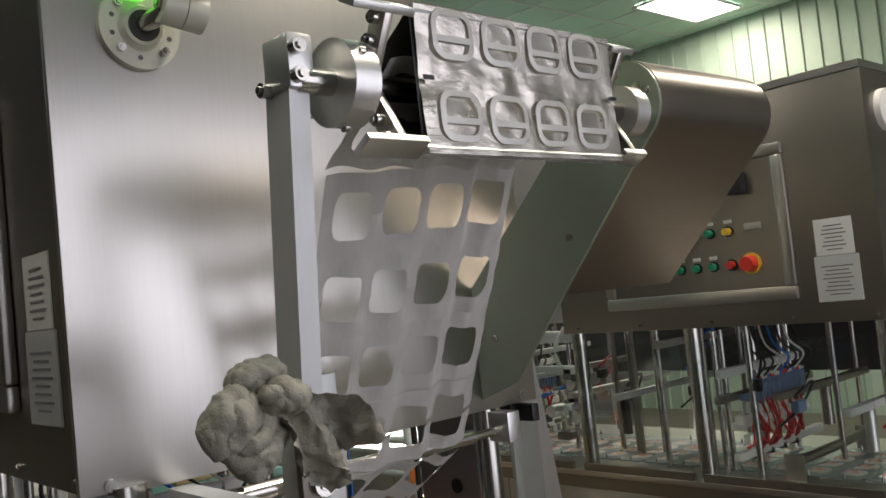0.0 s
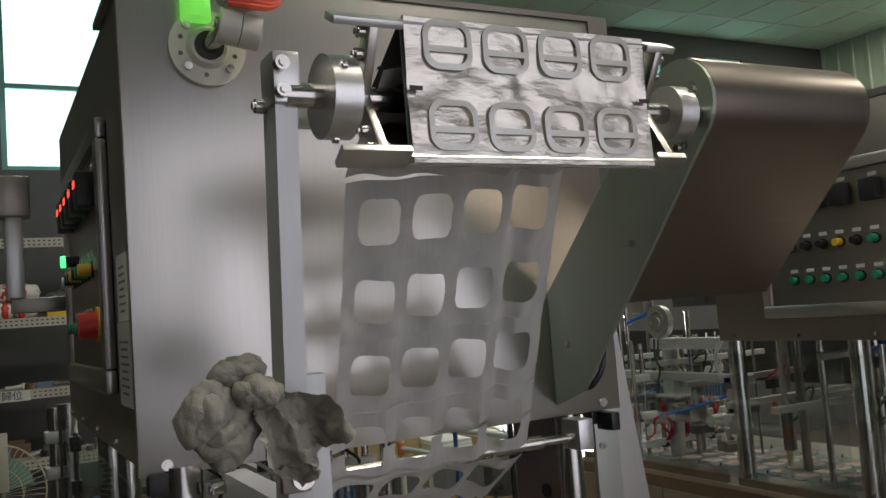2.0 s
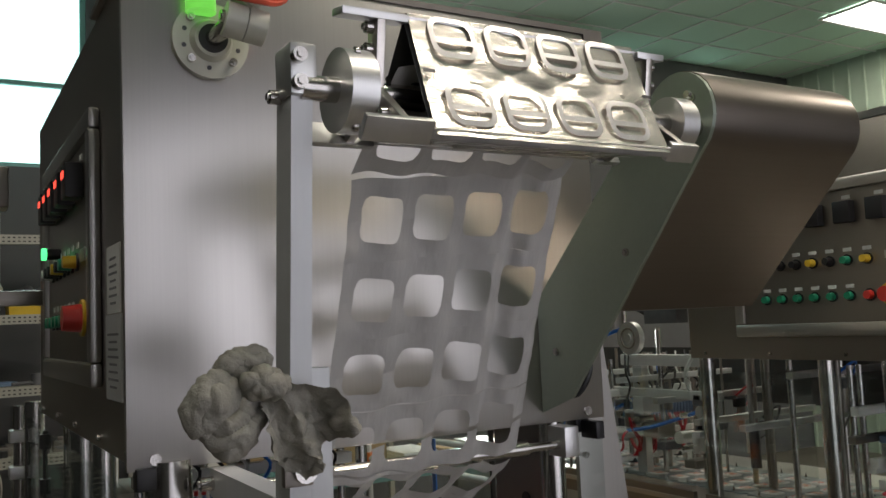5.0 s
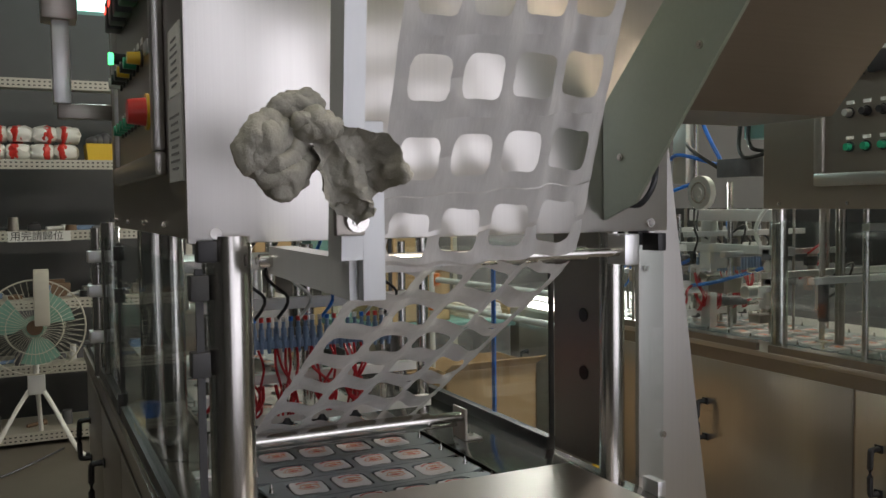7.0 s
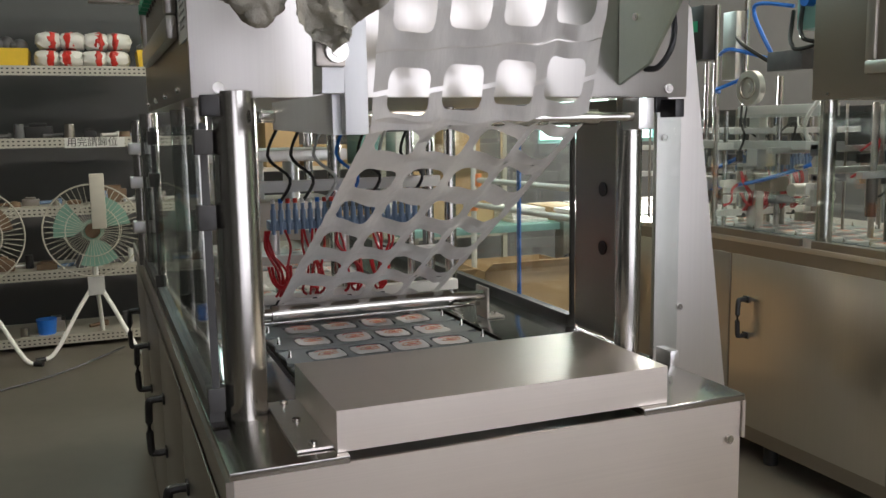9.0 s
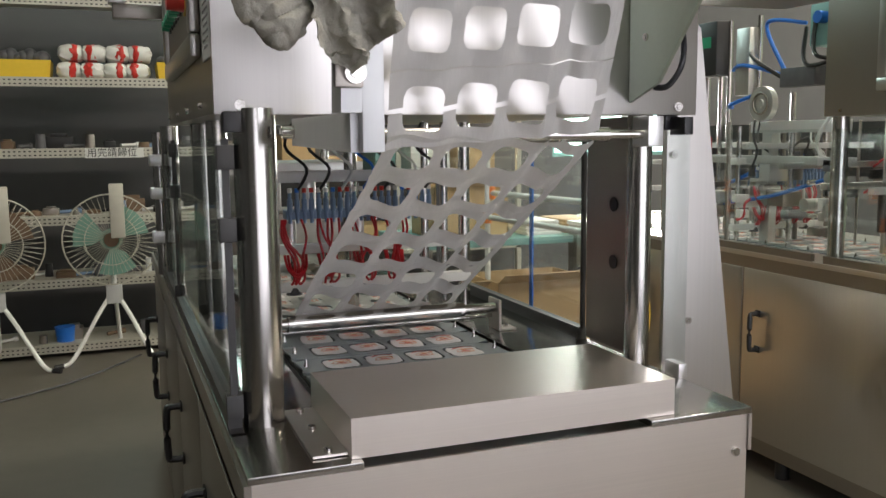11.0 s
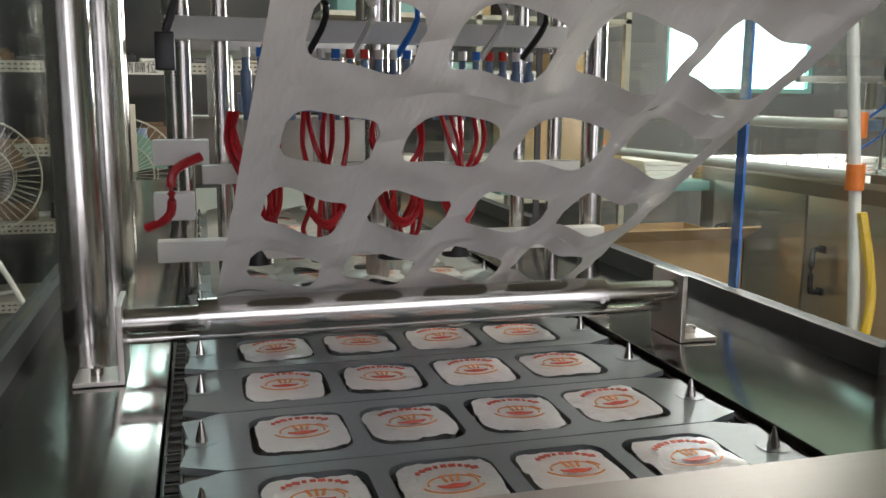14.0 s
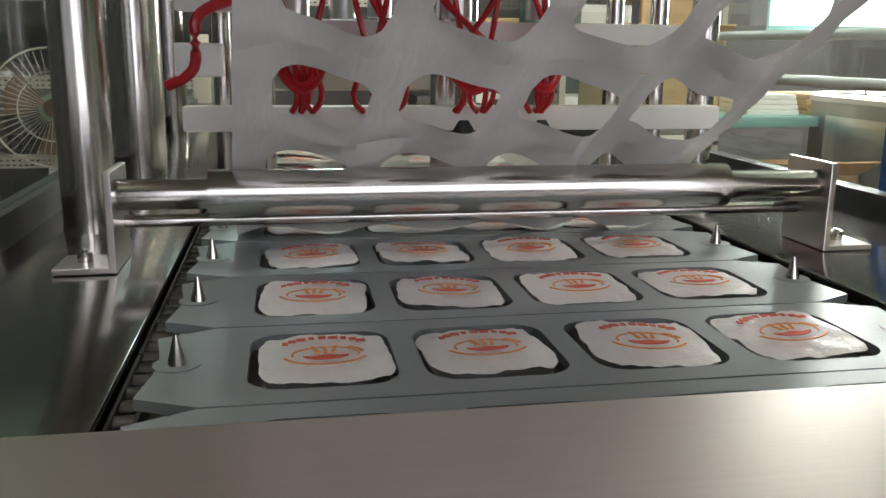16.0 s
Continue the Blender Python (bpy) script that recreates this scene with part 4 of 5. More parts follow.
# ---- filling station inside a machine ----
def station(parent, y, dense=True):
    """Cross bars, valve manifold, rods, suction cups and red hoses over the tray lane."""
    rnd = random.Random(5)
    for z0, z1, xa, xb, dy in ((0.978, 1.006, -0.36, 0.28, 0.0), (1.078, 1.103, -0.30, 0.25, 0.03), (1.108, 1.140, -0.36, -0.29, -0.02), (1.27, 1.30, -0.34, 0.25, 0.05)):
        part("cross_bar", box(B(), xa, xb, y + dy - 0.015, y + dy + 0.015, z0, z1, 0.002), WHITE, parent, "pale blue-white plastic cross bar")
    for x in (-0.32, -0.27, 0.17, 0.23, -0.05):
        part("guide_rod", rod(B(), (x, y + 0.07, D - 0.02), (x, y + 0.07, 1.44), 0.011 if x != -0.05 else 0.018), CHROME, parent)
    man = part("valve_manifold", box(B(), -0.25, 0.16, y - 0.02, y + 0.03, 1.175, 1.200, 0.003), VALVE, parent, "blue-grey pneumatic valve manifold")
    bm = B()
    rod(bm, (0, 0, 0), (0, 0, 0.034), 0.0075, 10)
    rod(bm, (0, 0, 0.034), (0, 0, 0.050), 0.005, 8)
    rod(bm, (0, 0, -0.03), (0, 0, 0.001), 0.005, 8)
    me = mesh_of(bm, "valve", VALVE, True)
    caps = [mesh_of(rod(B(), (0, 0, 0), (0, 0, 0.012), 0.006, 8), "valve_cap", m, True) for m in (WHITE, BTN_RED, HOSE_BLUE)]
    for k in range(21):
        o = new("valve", me)
        o.parent = man
        o.location = (-0.24 + 0.0195 * k, y - 0.022, 1.195)
        o = new("valve_cap", caps[(k * 7) % 5 % 3])
        o.parent = man
        o.location = (-0.24 + 0.0195 * k, y - 0.022, 1.246)
    for l in LANES:
        l -= 0.05
        x0 = l + rnd.uniform(-0.01, 0.01)
        for k in range(5):
            a, b = x0 + rnd.uniform(-0.035, 0.035), x0 + rnd.uniform(-0.02, 0.02)
            part("red_hose", hose(B(), [(a, y - 0.025, 1.175), (a + rnd.uniform(-0.01, 0.01), y - 0.045, 1.13), (b, y - 0.04 - rnd.uniform(0, 0.02), 1.07), (b + rnd.uniform(-0.012, 0.012), y - 0.03, 1.02), (b, y - 0.018, 1.00)], 0.0035, 6, 5), HOSE_RED, parent)
        for k in range(2):
            r = rnd.uniform(0.02, 0.03)
            part("red_hose", hose(B(), [(x0 - r, y - 0.02, 1.08), (x0 - r * 0.8, y - 0.04, 1.045), (x0, y - 0.05, 1.03 - 0.006 * k), (x0 + r * 0.8, y - 0.04, 1.045), (x0 + r, y - 0.02, 1.08)], 0.004, 6, 5), HOSE_RED, parent)
        part("suction_cup", rod(B(), (l, y, D + 0.040), (l, y, D + 0.060), 0.022, 20, 0.016), BLACK, parent)
        part("cup_stem", rod(B(), (l, y, D + 0.060), (l, y, 1.08), 0.007, 12), CHROME, parent)
        part("air_cylinder", rod(B(), (l, y + 0.02, 1.106), (l, y + 0.02, 1.168), 0.014, 16), ALU, parent)
    for k in range(7):
        x = -0.22 + 0.06 * k
        mat = (BLACK, BLACK, TUBE_CLEAR, HOSE_BLUE, BLACK, TUBE_CLEAR, BLACK)[k]
        part("air_hose", hose(B(), [(x, y - 0.02, 1.25), (x + 0.02, y - 0.06, 1.31), (x - 0.03, y - 0.03, 1.37), (x + 0.02, y + 0.02, 1.46)], 0.0045, 6, 5), mat, parent)
    # left-hand fittings: sensor, red elbow hose, white blocks
    part("sensor_cable", hose(B(), [(-0.33, y - 0.1, 1.465), (-0.35, y - 0.12, 1.39), (-0.32, y - 0.11, 1.33), (-0.335, y - 0.10, 1.27)], 0.005, 6, 6), BLACK, parent)
    part("sensor", box(B(), -0.348, -0.325, y - 0.11, y - 0.09, 1.225, 1.27, 0.003), BLACK, parent)
    part("regulator", box(B(), -0.36, -0.31, y - 0.06, y - 0.03, 1.04, 1.075, 0.003), WHITE, parent)
    part("red_hose", hose(B(), [(-0.30, y - 0.05, 1.12), (-0.335, y - 0.06, 1.10), (-0.34, y - 0.06, 1.05), (-0.37, y - 0.05, 1.03)], 0.006, 8, 6), HOSE_RED, parent)


st = thing("filling_station", "pneumatic head with red hoses and rows of valves", "machine head")
station(st, 0.85)
sb = thing("sealing_station", "dark heated sealing head on steel columns", "machine head")
part("heater_block", box(B(), CX - 0.24, CX + 0.24, 1.62, 1.95, 1.02, 1.16, 0.006), STEEL_DK, sb)
part("head_plate", box(B(), CX - 0.26, CX + 0.26, 1.58, 2.0, 1.30, 1.34, 0.004), STEEL, sb)
for x in (-0.3, 0.17):
    for y in (1.6, 1.97):
        part("column", rod(B(), (x, y, D - 0.03), (x, y, 1.47), 0.018), CHROME, sb)
for x in (-0.2, -0.07, 0.06):
    part("cylinder", rod(B(), (x, 1.78, 1.16), (x, 1.78, 1.30), 0.03), ALU, sb)

# ---- cleaning rag knotted on the arm ----
bm = B()
for cx, cy, cz, rx, ry, rz, tilt in ((-0.414, -0.43, 1.584, 0.030, 0.032, 0.042, 30), (-0.394, -0.435, 1.553, 0.031, 0.031, 0.030, 0),
                                     (-0.374, -0.42, 1.628, 0.034, 0.026, 0.020, -14), (-0.358, -0.45, 1.604, 0.030, 0.028, 0.022, 14), (-0.374, -0.435, 1.570, 0.024, 0.022, 0.022, 20)):
    bmesh.ops.create_icosphere(bm, subdivisions=5, radius=1, matrix=Matrix.Translation((cx, cy, cz)) @ Matrix.Rotation(radians(tilt), 4, "Y") @ Matrix.Diagonal((rx, ry, rz, 1)))
cols = []
for i in range(61):
    t = i / 60
    base = Vector((-0.352, -0.458, 1.592)).lerp(Vector((-0.286, -0.462, 1.522)), t)
    half = 0.016 + 0.030 * math.sin(min(1, t * 1.25) * math.pi * 0.72) + 0.002
    col = []
    for j in range(49):
        s = j / 48 * 2 - 1
        off = Vector((0.72, 0, 0.70)) * s * half
        depth = 0.016 * math.sin(s * 5 + t * 4) * (0.4 + t) + 0.010 * noise.noise((s * 2.2, t * 3.5, 3)) - 0.02 * (1 - s * s)
        edge = 0.006 * noise.noise((s * 6, t * 6, 8)) * t
        col.append(bm.verts.new(base + off + Vector((edge, -depth - 0.010, edge))))
    cols.append(col)
for a, b in zip(cols, cols[1:]):
    for j in range(48):
        bm.faces.new((a[j], b[j], b[j + 1], a[j + 1]))
bm.normal_update()
for v in bm.verts:
    c = v.co
    fold = noise.noise(Vector((c.x * 60 + c.z * 34, c.y * 14, c.z * 16 - c.x * 10)))
    crease = abs(noise.noise(Vector((c.x * 38 - c.z * 22, c.y * 24, c.z * 30 + c.x * 18)))) ** 0.6
    fine = abs(noise.noise(Vector((c.x * 95 + c.z * 60, c.y * 50, c.z * 40 - c.x * 60)) + Vector((7, 3, 1)))) ** 0.7
    v.co += Vector((-0.040, 0.0, 0.0)) + v.normal * (0.0045 * fold + 0.008 * (crease - 0.42) + 0.0035 * (fine - 0.35) + 0.0008 * noise.noise(c * 120))
single("cleaning_rag", bm, CLOTH, "dirty grey cotton rag knotted on the reel arm", "rag")

# ---- second machine, the same model, across the aisle ----
m2 = thing("second_machine", "second stainless steel sealing machine across the aisle", "packaging machine", at=(2.305, -0.19, 0.02))
part("base_cabinet", box(B(), -0.46, 0.43, -0.24, 3.2, 0.08, D - 0.03), STEEL_DK, m2)
# lighter steel than the first machine's doors: reflected window light put in the colour
base_doors(m2, -0.46, [-0.2, 0.86, 1.68, 2.5, 3.1], 0.14, D - 0.08, -1, STEEL)
for sx in (-0.38, 0.35):
    for sy in (-0.1, 1.5, 3.0):
        part("foot", rod(B(), (sx, sy, -0.03), (sx, sy, 0.08), 0.03), BLACK, m2)
part("deck", box(B(), -0.472, 0.44, -0.25, 3.2, D - 0.028, D - 0.008, 0.001), STEEL_X, m2, "polished steel counter edge")
part("upper_cabinet", box(B(), -0.455, 0.468, 0.0, 1.28, 1.465, 2.235, 0.003), STEEL_DK, m2, "dark steel upper cabinet")
bm = prism(B(), [(0.0, 2.236), (0.0, 2.26), (1.28, 2.26), (1.28, 2.236)], "x", -0.46, 0.47)
part("cabinet_top", bm, STEEL, m2, smooth=False)
control_panel(m2, False)
for px, py, pr in ((-0.398, 0.04, 0.03), (-0.40, 0.72, 0.028), (-0.40, 1.25, 0.03), (0.398, 0.04, 0.03), (0.40, 1.25, 0.03), (-0.33, 0.55, 0.012), (-0.30, 0.95, 0.012)):
    part("post", rod(B(), (px, py, D - 0.01), (px, py, 1.47), pr, 24), CHROME, m2)
bm = rod(B(), (-0.32, 0.0, 2.11), (-0.32, -0.02, 2.11), 0.066, 32)
part("flange_boss", bm, WHITE, m2)
for a, b in ((0.08, 0.70), (0.74, 1.24), (1.3, 2.2)):
    pane = part("guard_pane", box(B(), -0.462, -0.456, a, b, D, 1.42), GLASS, m2)
    pane.visible_shadow = False
    part("guard_rail", box(B(), -0.468, -0.450, a, b, D - 0.008, D + 0.02), STEEL_DK, m2)
s2 = thing("filling_station", "pneumatic head with red hoses over the second tray lane", "machine head", at=(2.305, -0.19, 0.02))
station(s2, 0.62)
s2b = thing("filling_station", "pneumatic head with red hoses over the second tray lane", "machine head", at=(2.305, -0.19, 0.02))
station(s2b, 1.9)
for k in range(28):
    copy_thing(PLATES[3], pose(2.305 + CX, -0.27 + P * k, D + 0.018))
# added dark sheet to dim the inside, and inner works of the second machine
part("dimming_sheet", box(B(), 0.425, 0.431, 0.1, 3.1, 1.2, 1.46), DARK, m2, "added dark sheet that dims the machine's inside")
rnd = random.Random(12)
for k in range(26):
    x, y = rnd.uniform(-0.36, 0.38), rnd.uniform(0.15, 3.0)
    part("column", rod(B(), (x, y, D - 0.01), (x, y, 1.46), rnd.choice((0.006, 0.009, 0.012)), 14), STEEL_DK, m2)
for k in range(12):
    y, z = 0.2 + 0.23 * k, rnd.uniform(1.12, 1.4)
    part("cross_bar", box(B(), -0.36, 0.36, y, y + 0.03, z, z + 0.025, 0.002), rnd.choice((ALU, STEEL_DK, ALU_PAINT)), m2)
    x = rnd.uniform(-0.3, 0.2)
    part("air_cylinder", rod(B(), (x, y + 0.015, z - 0.14), (x, y + 0.015, z), 0.02, 16), rnd.choice((ALU, BLACK, STEEL_DK)), m2)
    x = rnd.uniform(-0.3, 0.2)
    part("air_hose", hose(B(), [(x, y, z), (x + 0.05, y - 0.05, z + 0.05), (x + 0.1, y + 0.03, z - 0.05), (x + 0.06, y + 0.1, z - 0.12)], 0.005, 8, 6), rnd.choice((HOSE_RED, HOSE_BLUE, BLACK, BLACK)), m2)
    part("valve", box(B(), x - 0.03, x + 0.03, y - 0.03, y - 0.005, z - 0.05, z - 0.01, 0.003), rnd.choice((BLACK, VALVE, DRAB)), m2)
# roller bar of the second machine
r2 = thing("peel_roller", "dark peel roller across the second tray lane", "roller", at=(2.305, -0.19, 0.02))
part("sleeve", rod(B(), (-0.30, 0.42, 0.985), (0.22, 0.42, 0.985), 0.0175, 20), STEEL_DK, r2)
for s in (-0.33, 0.24):
    part("bracket", box(B(), s - 0.003, s + 0.003, 0.39, 0.46, D - 0.008, 1.01), STEEL_X, r2)

# tray feeder behind the second machine's cabinet
fd = thing("tray_feeder", "pneumatic tray feeder with a round dial plate and hoses", "machine head", at=(2.10, 1.665, 0))
bm = rod(B(), (-0.02, 0, 1.557), (-0.05, 0, 1.557), 0.075, 36)
rod(bm, (-0.05, 0, 1.557), (-0.056, 0, 1.557), 0.02, 20)
part("dial_plate", bm, ALU, fd, "round aluminium cam plate with a curved slot")
bm = ring(B(), (-0.053, 0, 1.557), (1, 0, 0), 0.045, 0.005, 20)
part("slot", bm, STEEL_DK, fd)
part("beam", box(B(), 0.0, 0.05, -0.42, 0.12, 1.43, 1.48, 0.003), ALU_PAINT, fd)
part("column", box(B(), -0.01, 0.03, -0.03, 0.03, D, 1.43, 0.003), ALU, fd)
part("lower_beam", box(B(), -0.05, 0.0, -0.5, 0.55, 1.295, 1.33, 0.003), ALU_PAINT, fd)
for y in (-0.42, -0.36, -0.12, 0.1, 0.3, 0.36, 0.46):
    part("guide_rod", rod(B(), (0.02, y, D + 0.03), (0.02, y, 1.95 if y > 0 else 1.6), 0.012), CHROME, fd)
part("motor", box(B(), -0.06, 0.04, 0.30, 0.46, 1.70, 1.95, 0.008), BLACK, fd, "black motor with a green label")
part("motor_label", box(B(), -0.062, -0.0605, 0.34, 0.42, 1.83, 1.88), BTN_GREEN, fd)
part("air_cylinder", box(B(), -0.03, 0.03, 0.11, 0.20, 1.60, 1.90, 0.006), ALU, fd)
part("solenoid", box(B(), -0.04, 0.03, -0.30, -0.10, 1.62, 1.70, 0.004), DRAB, fd)
part("terminal_box", box(B(), 0.0, 0.12, -0.50, -0.22, 1.78, 1.95, 0.006), TEAL, fd)
part("blue_knob", rod(B(), (0.0, -0.30, 1.89), (-0.04, -0.30, 1.89), 0.025), HOSE_BLUE, fd)
for k, (a, b, c, m) in enumerate((((0, 0.25, 1.72), (-0.06, 0.1, 1.73), (0, -0.1, 1.67), HOSE_BLUE), ((0, 0.25, 1.55), (-0.05, 0.2, 1.56), (0, 0.1, 1.6), HOSE_BLUE), ((0.0, -0.08, 1.70), (-0.03, 0.0, 1.90), (0.0, -0.2, 1.88), HOSE_BLUE),
                                  ((0, 0.5, 1.17), (-0.06, 0.2, 1.20), (0, -0.02, 1.30), HOSE_BLUE), ((0, 0.3, 1.10), (-0.06, -0.1, 1.16), (0, -0.35, 1.24), HOSE_BLUE), ((0, -0.25, 1.88), (-0.06, -0.32, 1.74), (0, -0.42, 1.72), BLACK),
                                  ((0, -0.2, 1.86), (-0.06, -0.28, 1.70), (0, -0.5, 1.75), BLACK), ((-0.02, -0.38, 1.5), (-0.04, -0.33, 1.38), (0, -0.42, 1.2), TUBE_CLEAR), ((0, 0.15, 1.8), (-0.06, 0.02, 1.74), (0, -0.12, 1.64), BLACK))):
    part("air_hose", hose(B(), [a, b, c], 0.009, 6, 10), m, fd)
rnd = random.Random(11)
for k in range(26):
    y, z = rnd.uniform(-0.5, 0.55), rnd.uniform(1.02, 1.30)
    w, h = rnd.uniform(0.015, 0.05), rnd.uniform(0.015, 0.05)
    if k % 3 == 0:
        part("fitting", rod(B(), (-0.05, y, z), (0.03, y, z), w * 0.6, 14), (CHROME, ALU, STEEL_DK)[k % 2], fd)
    else:
        part("block", box(B(), -0.05, 0.05, y - w, y + w, z - h, z + h, 0.003), (ALU, STEEL_DK, DRAB, ALU_PAINT)[k % 4], fd)

# ---- what stands behind, seen through the guards ----
for x0, x1, y0, y1, z1, lab in ((1.07, 1.57, 2.28, 2.68, 0.73, "open brown cardboard carton on the floor"), (0.72, 1.03, 2.35, 2.75, 0.70, "tall brown cardboard carton on the floor"), (1.05, 1.5, 3.1, 3.5, 1.15, "brown carton stacked on the workbench")):
    c = thing("cardboard_box", lab, "box", "cartons")
    bm = B()
    z0 = 0.0 if z1 < 1 else 0.86
    for a in ((x0, x0 + 0.006, y0, y1), (x1 - 0.006, x1, y0, y1), (x0, x1, y0, y0 + 0.006), (x0, x1, y1 - 0.006, y1)):
        box(bm, *a, z0, z1)
    box(bm, x0, x1, y0, y1, z0, z0 + 0.006)
    part("carton", bm, CARD, c, smooth=False)
    bm = prism(B(), [(y0, z1), (y0 - 0.09, z1 + 0.05), (y0 - 0.088, z1 + 0.055), (y0 + 0.003, z1 + 0.004)], "x", x0, x1)
    part("flap", bm, CARD, c, smooth=False)
rk = thing("pipe_rack", "white lean-pipe cart with orange plastic joints", "pipe rack", at=(0.13, 0.0, 0.0))
for a, b in (((1.09, 1.36, 1.031), (0.98, 2.5, 1.031)), ((1.12, 1.4, 1.15), (1.0, 2.5, 1.15)), ((1.09, 1.36, 1.03), (1.13, 1.30, 0.0)), ((1.09, 1.36, 1.03), (1.06, 1.40, 1.55)), ((0.98, 2.5, 0.0), (0.98, 2.5, 1.4)), ((1.12, 1.33, 0.28), (0.98, 2.5, 0.28))):
    part("pipe", rod(B(), a, b, 0.014, 14), TUBE_CLEAR, rk)
ORANGE_PL = material("orange_plastic", (0.80, 0.22, 0.04), 0.4, 0.0, 0.05, (40, 40, 40), 0.0, 0.06, 8.0)
for p in ((1.09, 1.36, 1.031), (0.98, 2.5, 1.031), (1.0, 2.5, 1.15), (1.12, 1.4, 1.15)):
    part("joint", rod(B(), (p[0], p[1], p[2] - 0.03), (p[0], p[1], p[2] + 0.03), 0.021, 14), ORANGE_PL, rk)
part("strap", hose(B(), [(1.10, 1.34, 0.95), (1.12, 1.31, 0.75), (1.09, 1.30, 0.55), (1.13, 1.28, 0.35)], 0.012, 8, 8), BTN_YELLOW, rk)
wb = thing("workbench", "long teal-topped steel workbench with stacked sheets", "workbench")
part("top", box(B(), 0.9, 3.0, 2.95, 3.7, 0.82, 0.86, 0.004), TEAL, wb)
for x in (0.95, 2.9):
    for y in (3.0, 3.62):
        part("leg", box(B(), x, x + 0.05, y, y + 0.05, 0, 0.82), STEEL_DK, wb)
for k in range(5):
    s = thing("sheet_stack", "stack of pale sheets and trays on the workbench", "sheets", "stacked sheets")
    x = 1.6 + 0.26 * k
    bm = B()
    for q in range(4):
        box(bm, x, x + 0.22, 3.05 + 0.01 * q, 3.40, 0.86 + 0.02 * q, 0.878 + 0.02 * q, 0.002)
    part("sheets", bm, (PAPER, CARD, WHITE, CARD, PAPER)[k], s)
# lit shelf of the far bench, a lamp tube over it
rackb = thing("far_rack", "open steel rack with boxes against the back wall", "rack")
for z in (0.5, 1.1, 1.7, 2.2):
    part("board", box(B(), 0.5, 2.6, 5.2, 5.7, z, z + 0.03), SHELF, rackb)
for x in (0.5, 1.5, 2.56):
    part("upright", box(B(), x, x + 0.04, 5.2, 5.24, 0, 2.4), SHELF, rackb)
rnd = random.Random(3)
for z in (0.53, 1.13, 1.73):
    x = 0.6
    while x < 2.2:
        w, h = rnd.uniform(0.15, 0.35), rnd.uniform(0.15, 0.4)
        o = single("storage_box", box(B(), x, x + w, 5.22, 5.6, z, z + h, 0.006), rnd.choice((CARD, CARD, DRAB, TEAL, PAPER)), "storage box on the open steel rack", "box", "boxes on the rack")
        x += w + rnd.uniform(0.02, 0.12)

# ---- shelving by the back wall, with tools ----
SX0, SX1, SY = -3.4, 0.35, 4.75
sh = thing("tool_shelving", "slotted-angle shelving full of tools and bags", "shelving")
LEVELS = (0.055, 0.488, 0.904, 1.345, 1.80, 2.31)
for z in LEVELS:
    b0 = part("board", box(B(), SX0, SX1, SY + 0.01, SY + 0.5, z + 0.02, z + 0.035), SHELF, sh)
    bm = box(B(), SX0, SX1, SY, SY + 0.004, z - 0.025, z + 0.035)
    edge = part("edge_angle", bm, SHELF, b0, "perforated galvanised edge angle")
    bm = B()
    for k in range(int((SX1 - SX0) / 0.03)):
        x = SX0 + 0.03 * k
        for dz in (-0.008, 0.017):
            box(bm, x + 0.008, x + 0.022, SY - 0.0015, SY - 0.0005, z + dz - 0.004, z + dz + 0.004)
    holes = part("slot_row", bm, BLACK, b0)
    holes["kind"] = "stuff"
for x in (SX0, -1.75, SX1 - 0.04):
    part("upright", box(B(), x, x + 0.04, SY - 0.004, SY + 0.03, 0, 2.7), SHELF, sh)
rnd = random.Random(21)
for z, n in ((0.523, 34), (0.939, 40), (1.380, 34), (0.090, 16)):
    for k in range(n):
        x = SX0 + 0.1 + (SX1 - SX0 - 0.25) * k / n + rnd.uniform(-0.02, 0.02)
        w, h, d = rnd.uniform(0.03, 0.09), rnd.uniform(0.02, 0.09), rnd.uniform(0.05, 0.15)
        y = SY + rnd.uniform(0.05, 0.2)
        mat = rnd.choice((DRAB, DRAB, STEEL_DK, BLACK, VALVE, RUST, ALU_PAINT))
        bm = B()
        if k % 3 == 0:
            rod(bm, (x - w, y, z + 0.015), (x + w, y + d * 0.5, z + 0.018), 0.012, 10)
            rod(bm, (x + w, y + d * 0.5, z + 0.018), (x + w * 1.5, y + d * 0.6, z + 0.018), 0.02, 10)
        elif k % 3 == 1:
            rod(bm, (x, y, z), (x, y, z + h * 1.2), w * 0.5, 14, w * 0.45)
        else:
            box(bm, x - w, x + w, y, y + d, z, z + h, 0.004)
            box(bm, x - w * 0.6, x + w * 0.6, y + 0.01, y + d * 0.7, z + h, z + h * 1.3, 0.003)
        single("hand_tool", bm, mat, "dusty workshop tool or tin lying on the shelf", "tool", "tools on the shelves")
# yellow bins, rolled cloth bags, toolbox, cups
for x in (-1.13, -0.12, -2.6):
    bn = thing("storage_bin", "yellow plastic storage bin heaped with dark parts", "storage bin", "yellow bins")
    part("bin", prism(B(), [(x - 0.17, 1.835), (x + 0.17, 1.835), (x + 0.18, 1.945), (x - 0.18, 1.945)], "y", SY + 0.03, SY + 0.35), YELLOW, bn, smooth=False)
    bm = B()
    for k in range(8):
        bmesh.ops.create_icosphere(bm, subdivisions=2, radius=0.05, matrix=Matrix.Translation((x - 0.13 + 0.037 * k, SY + 0.15, 1.96)) @ Matrix.Diagonal((1, 2, 0.8 + 0.3 * (k % 3), 1)))
    part("contents", bm, DRAB, bn)
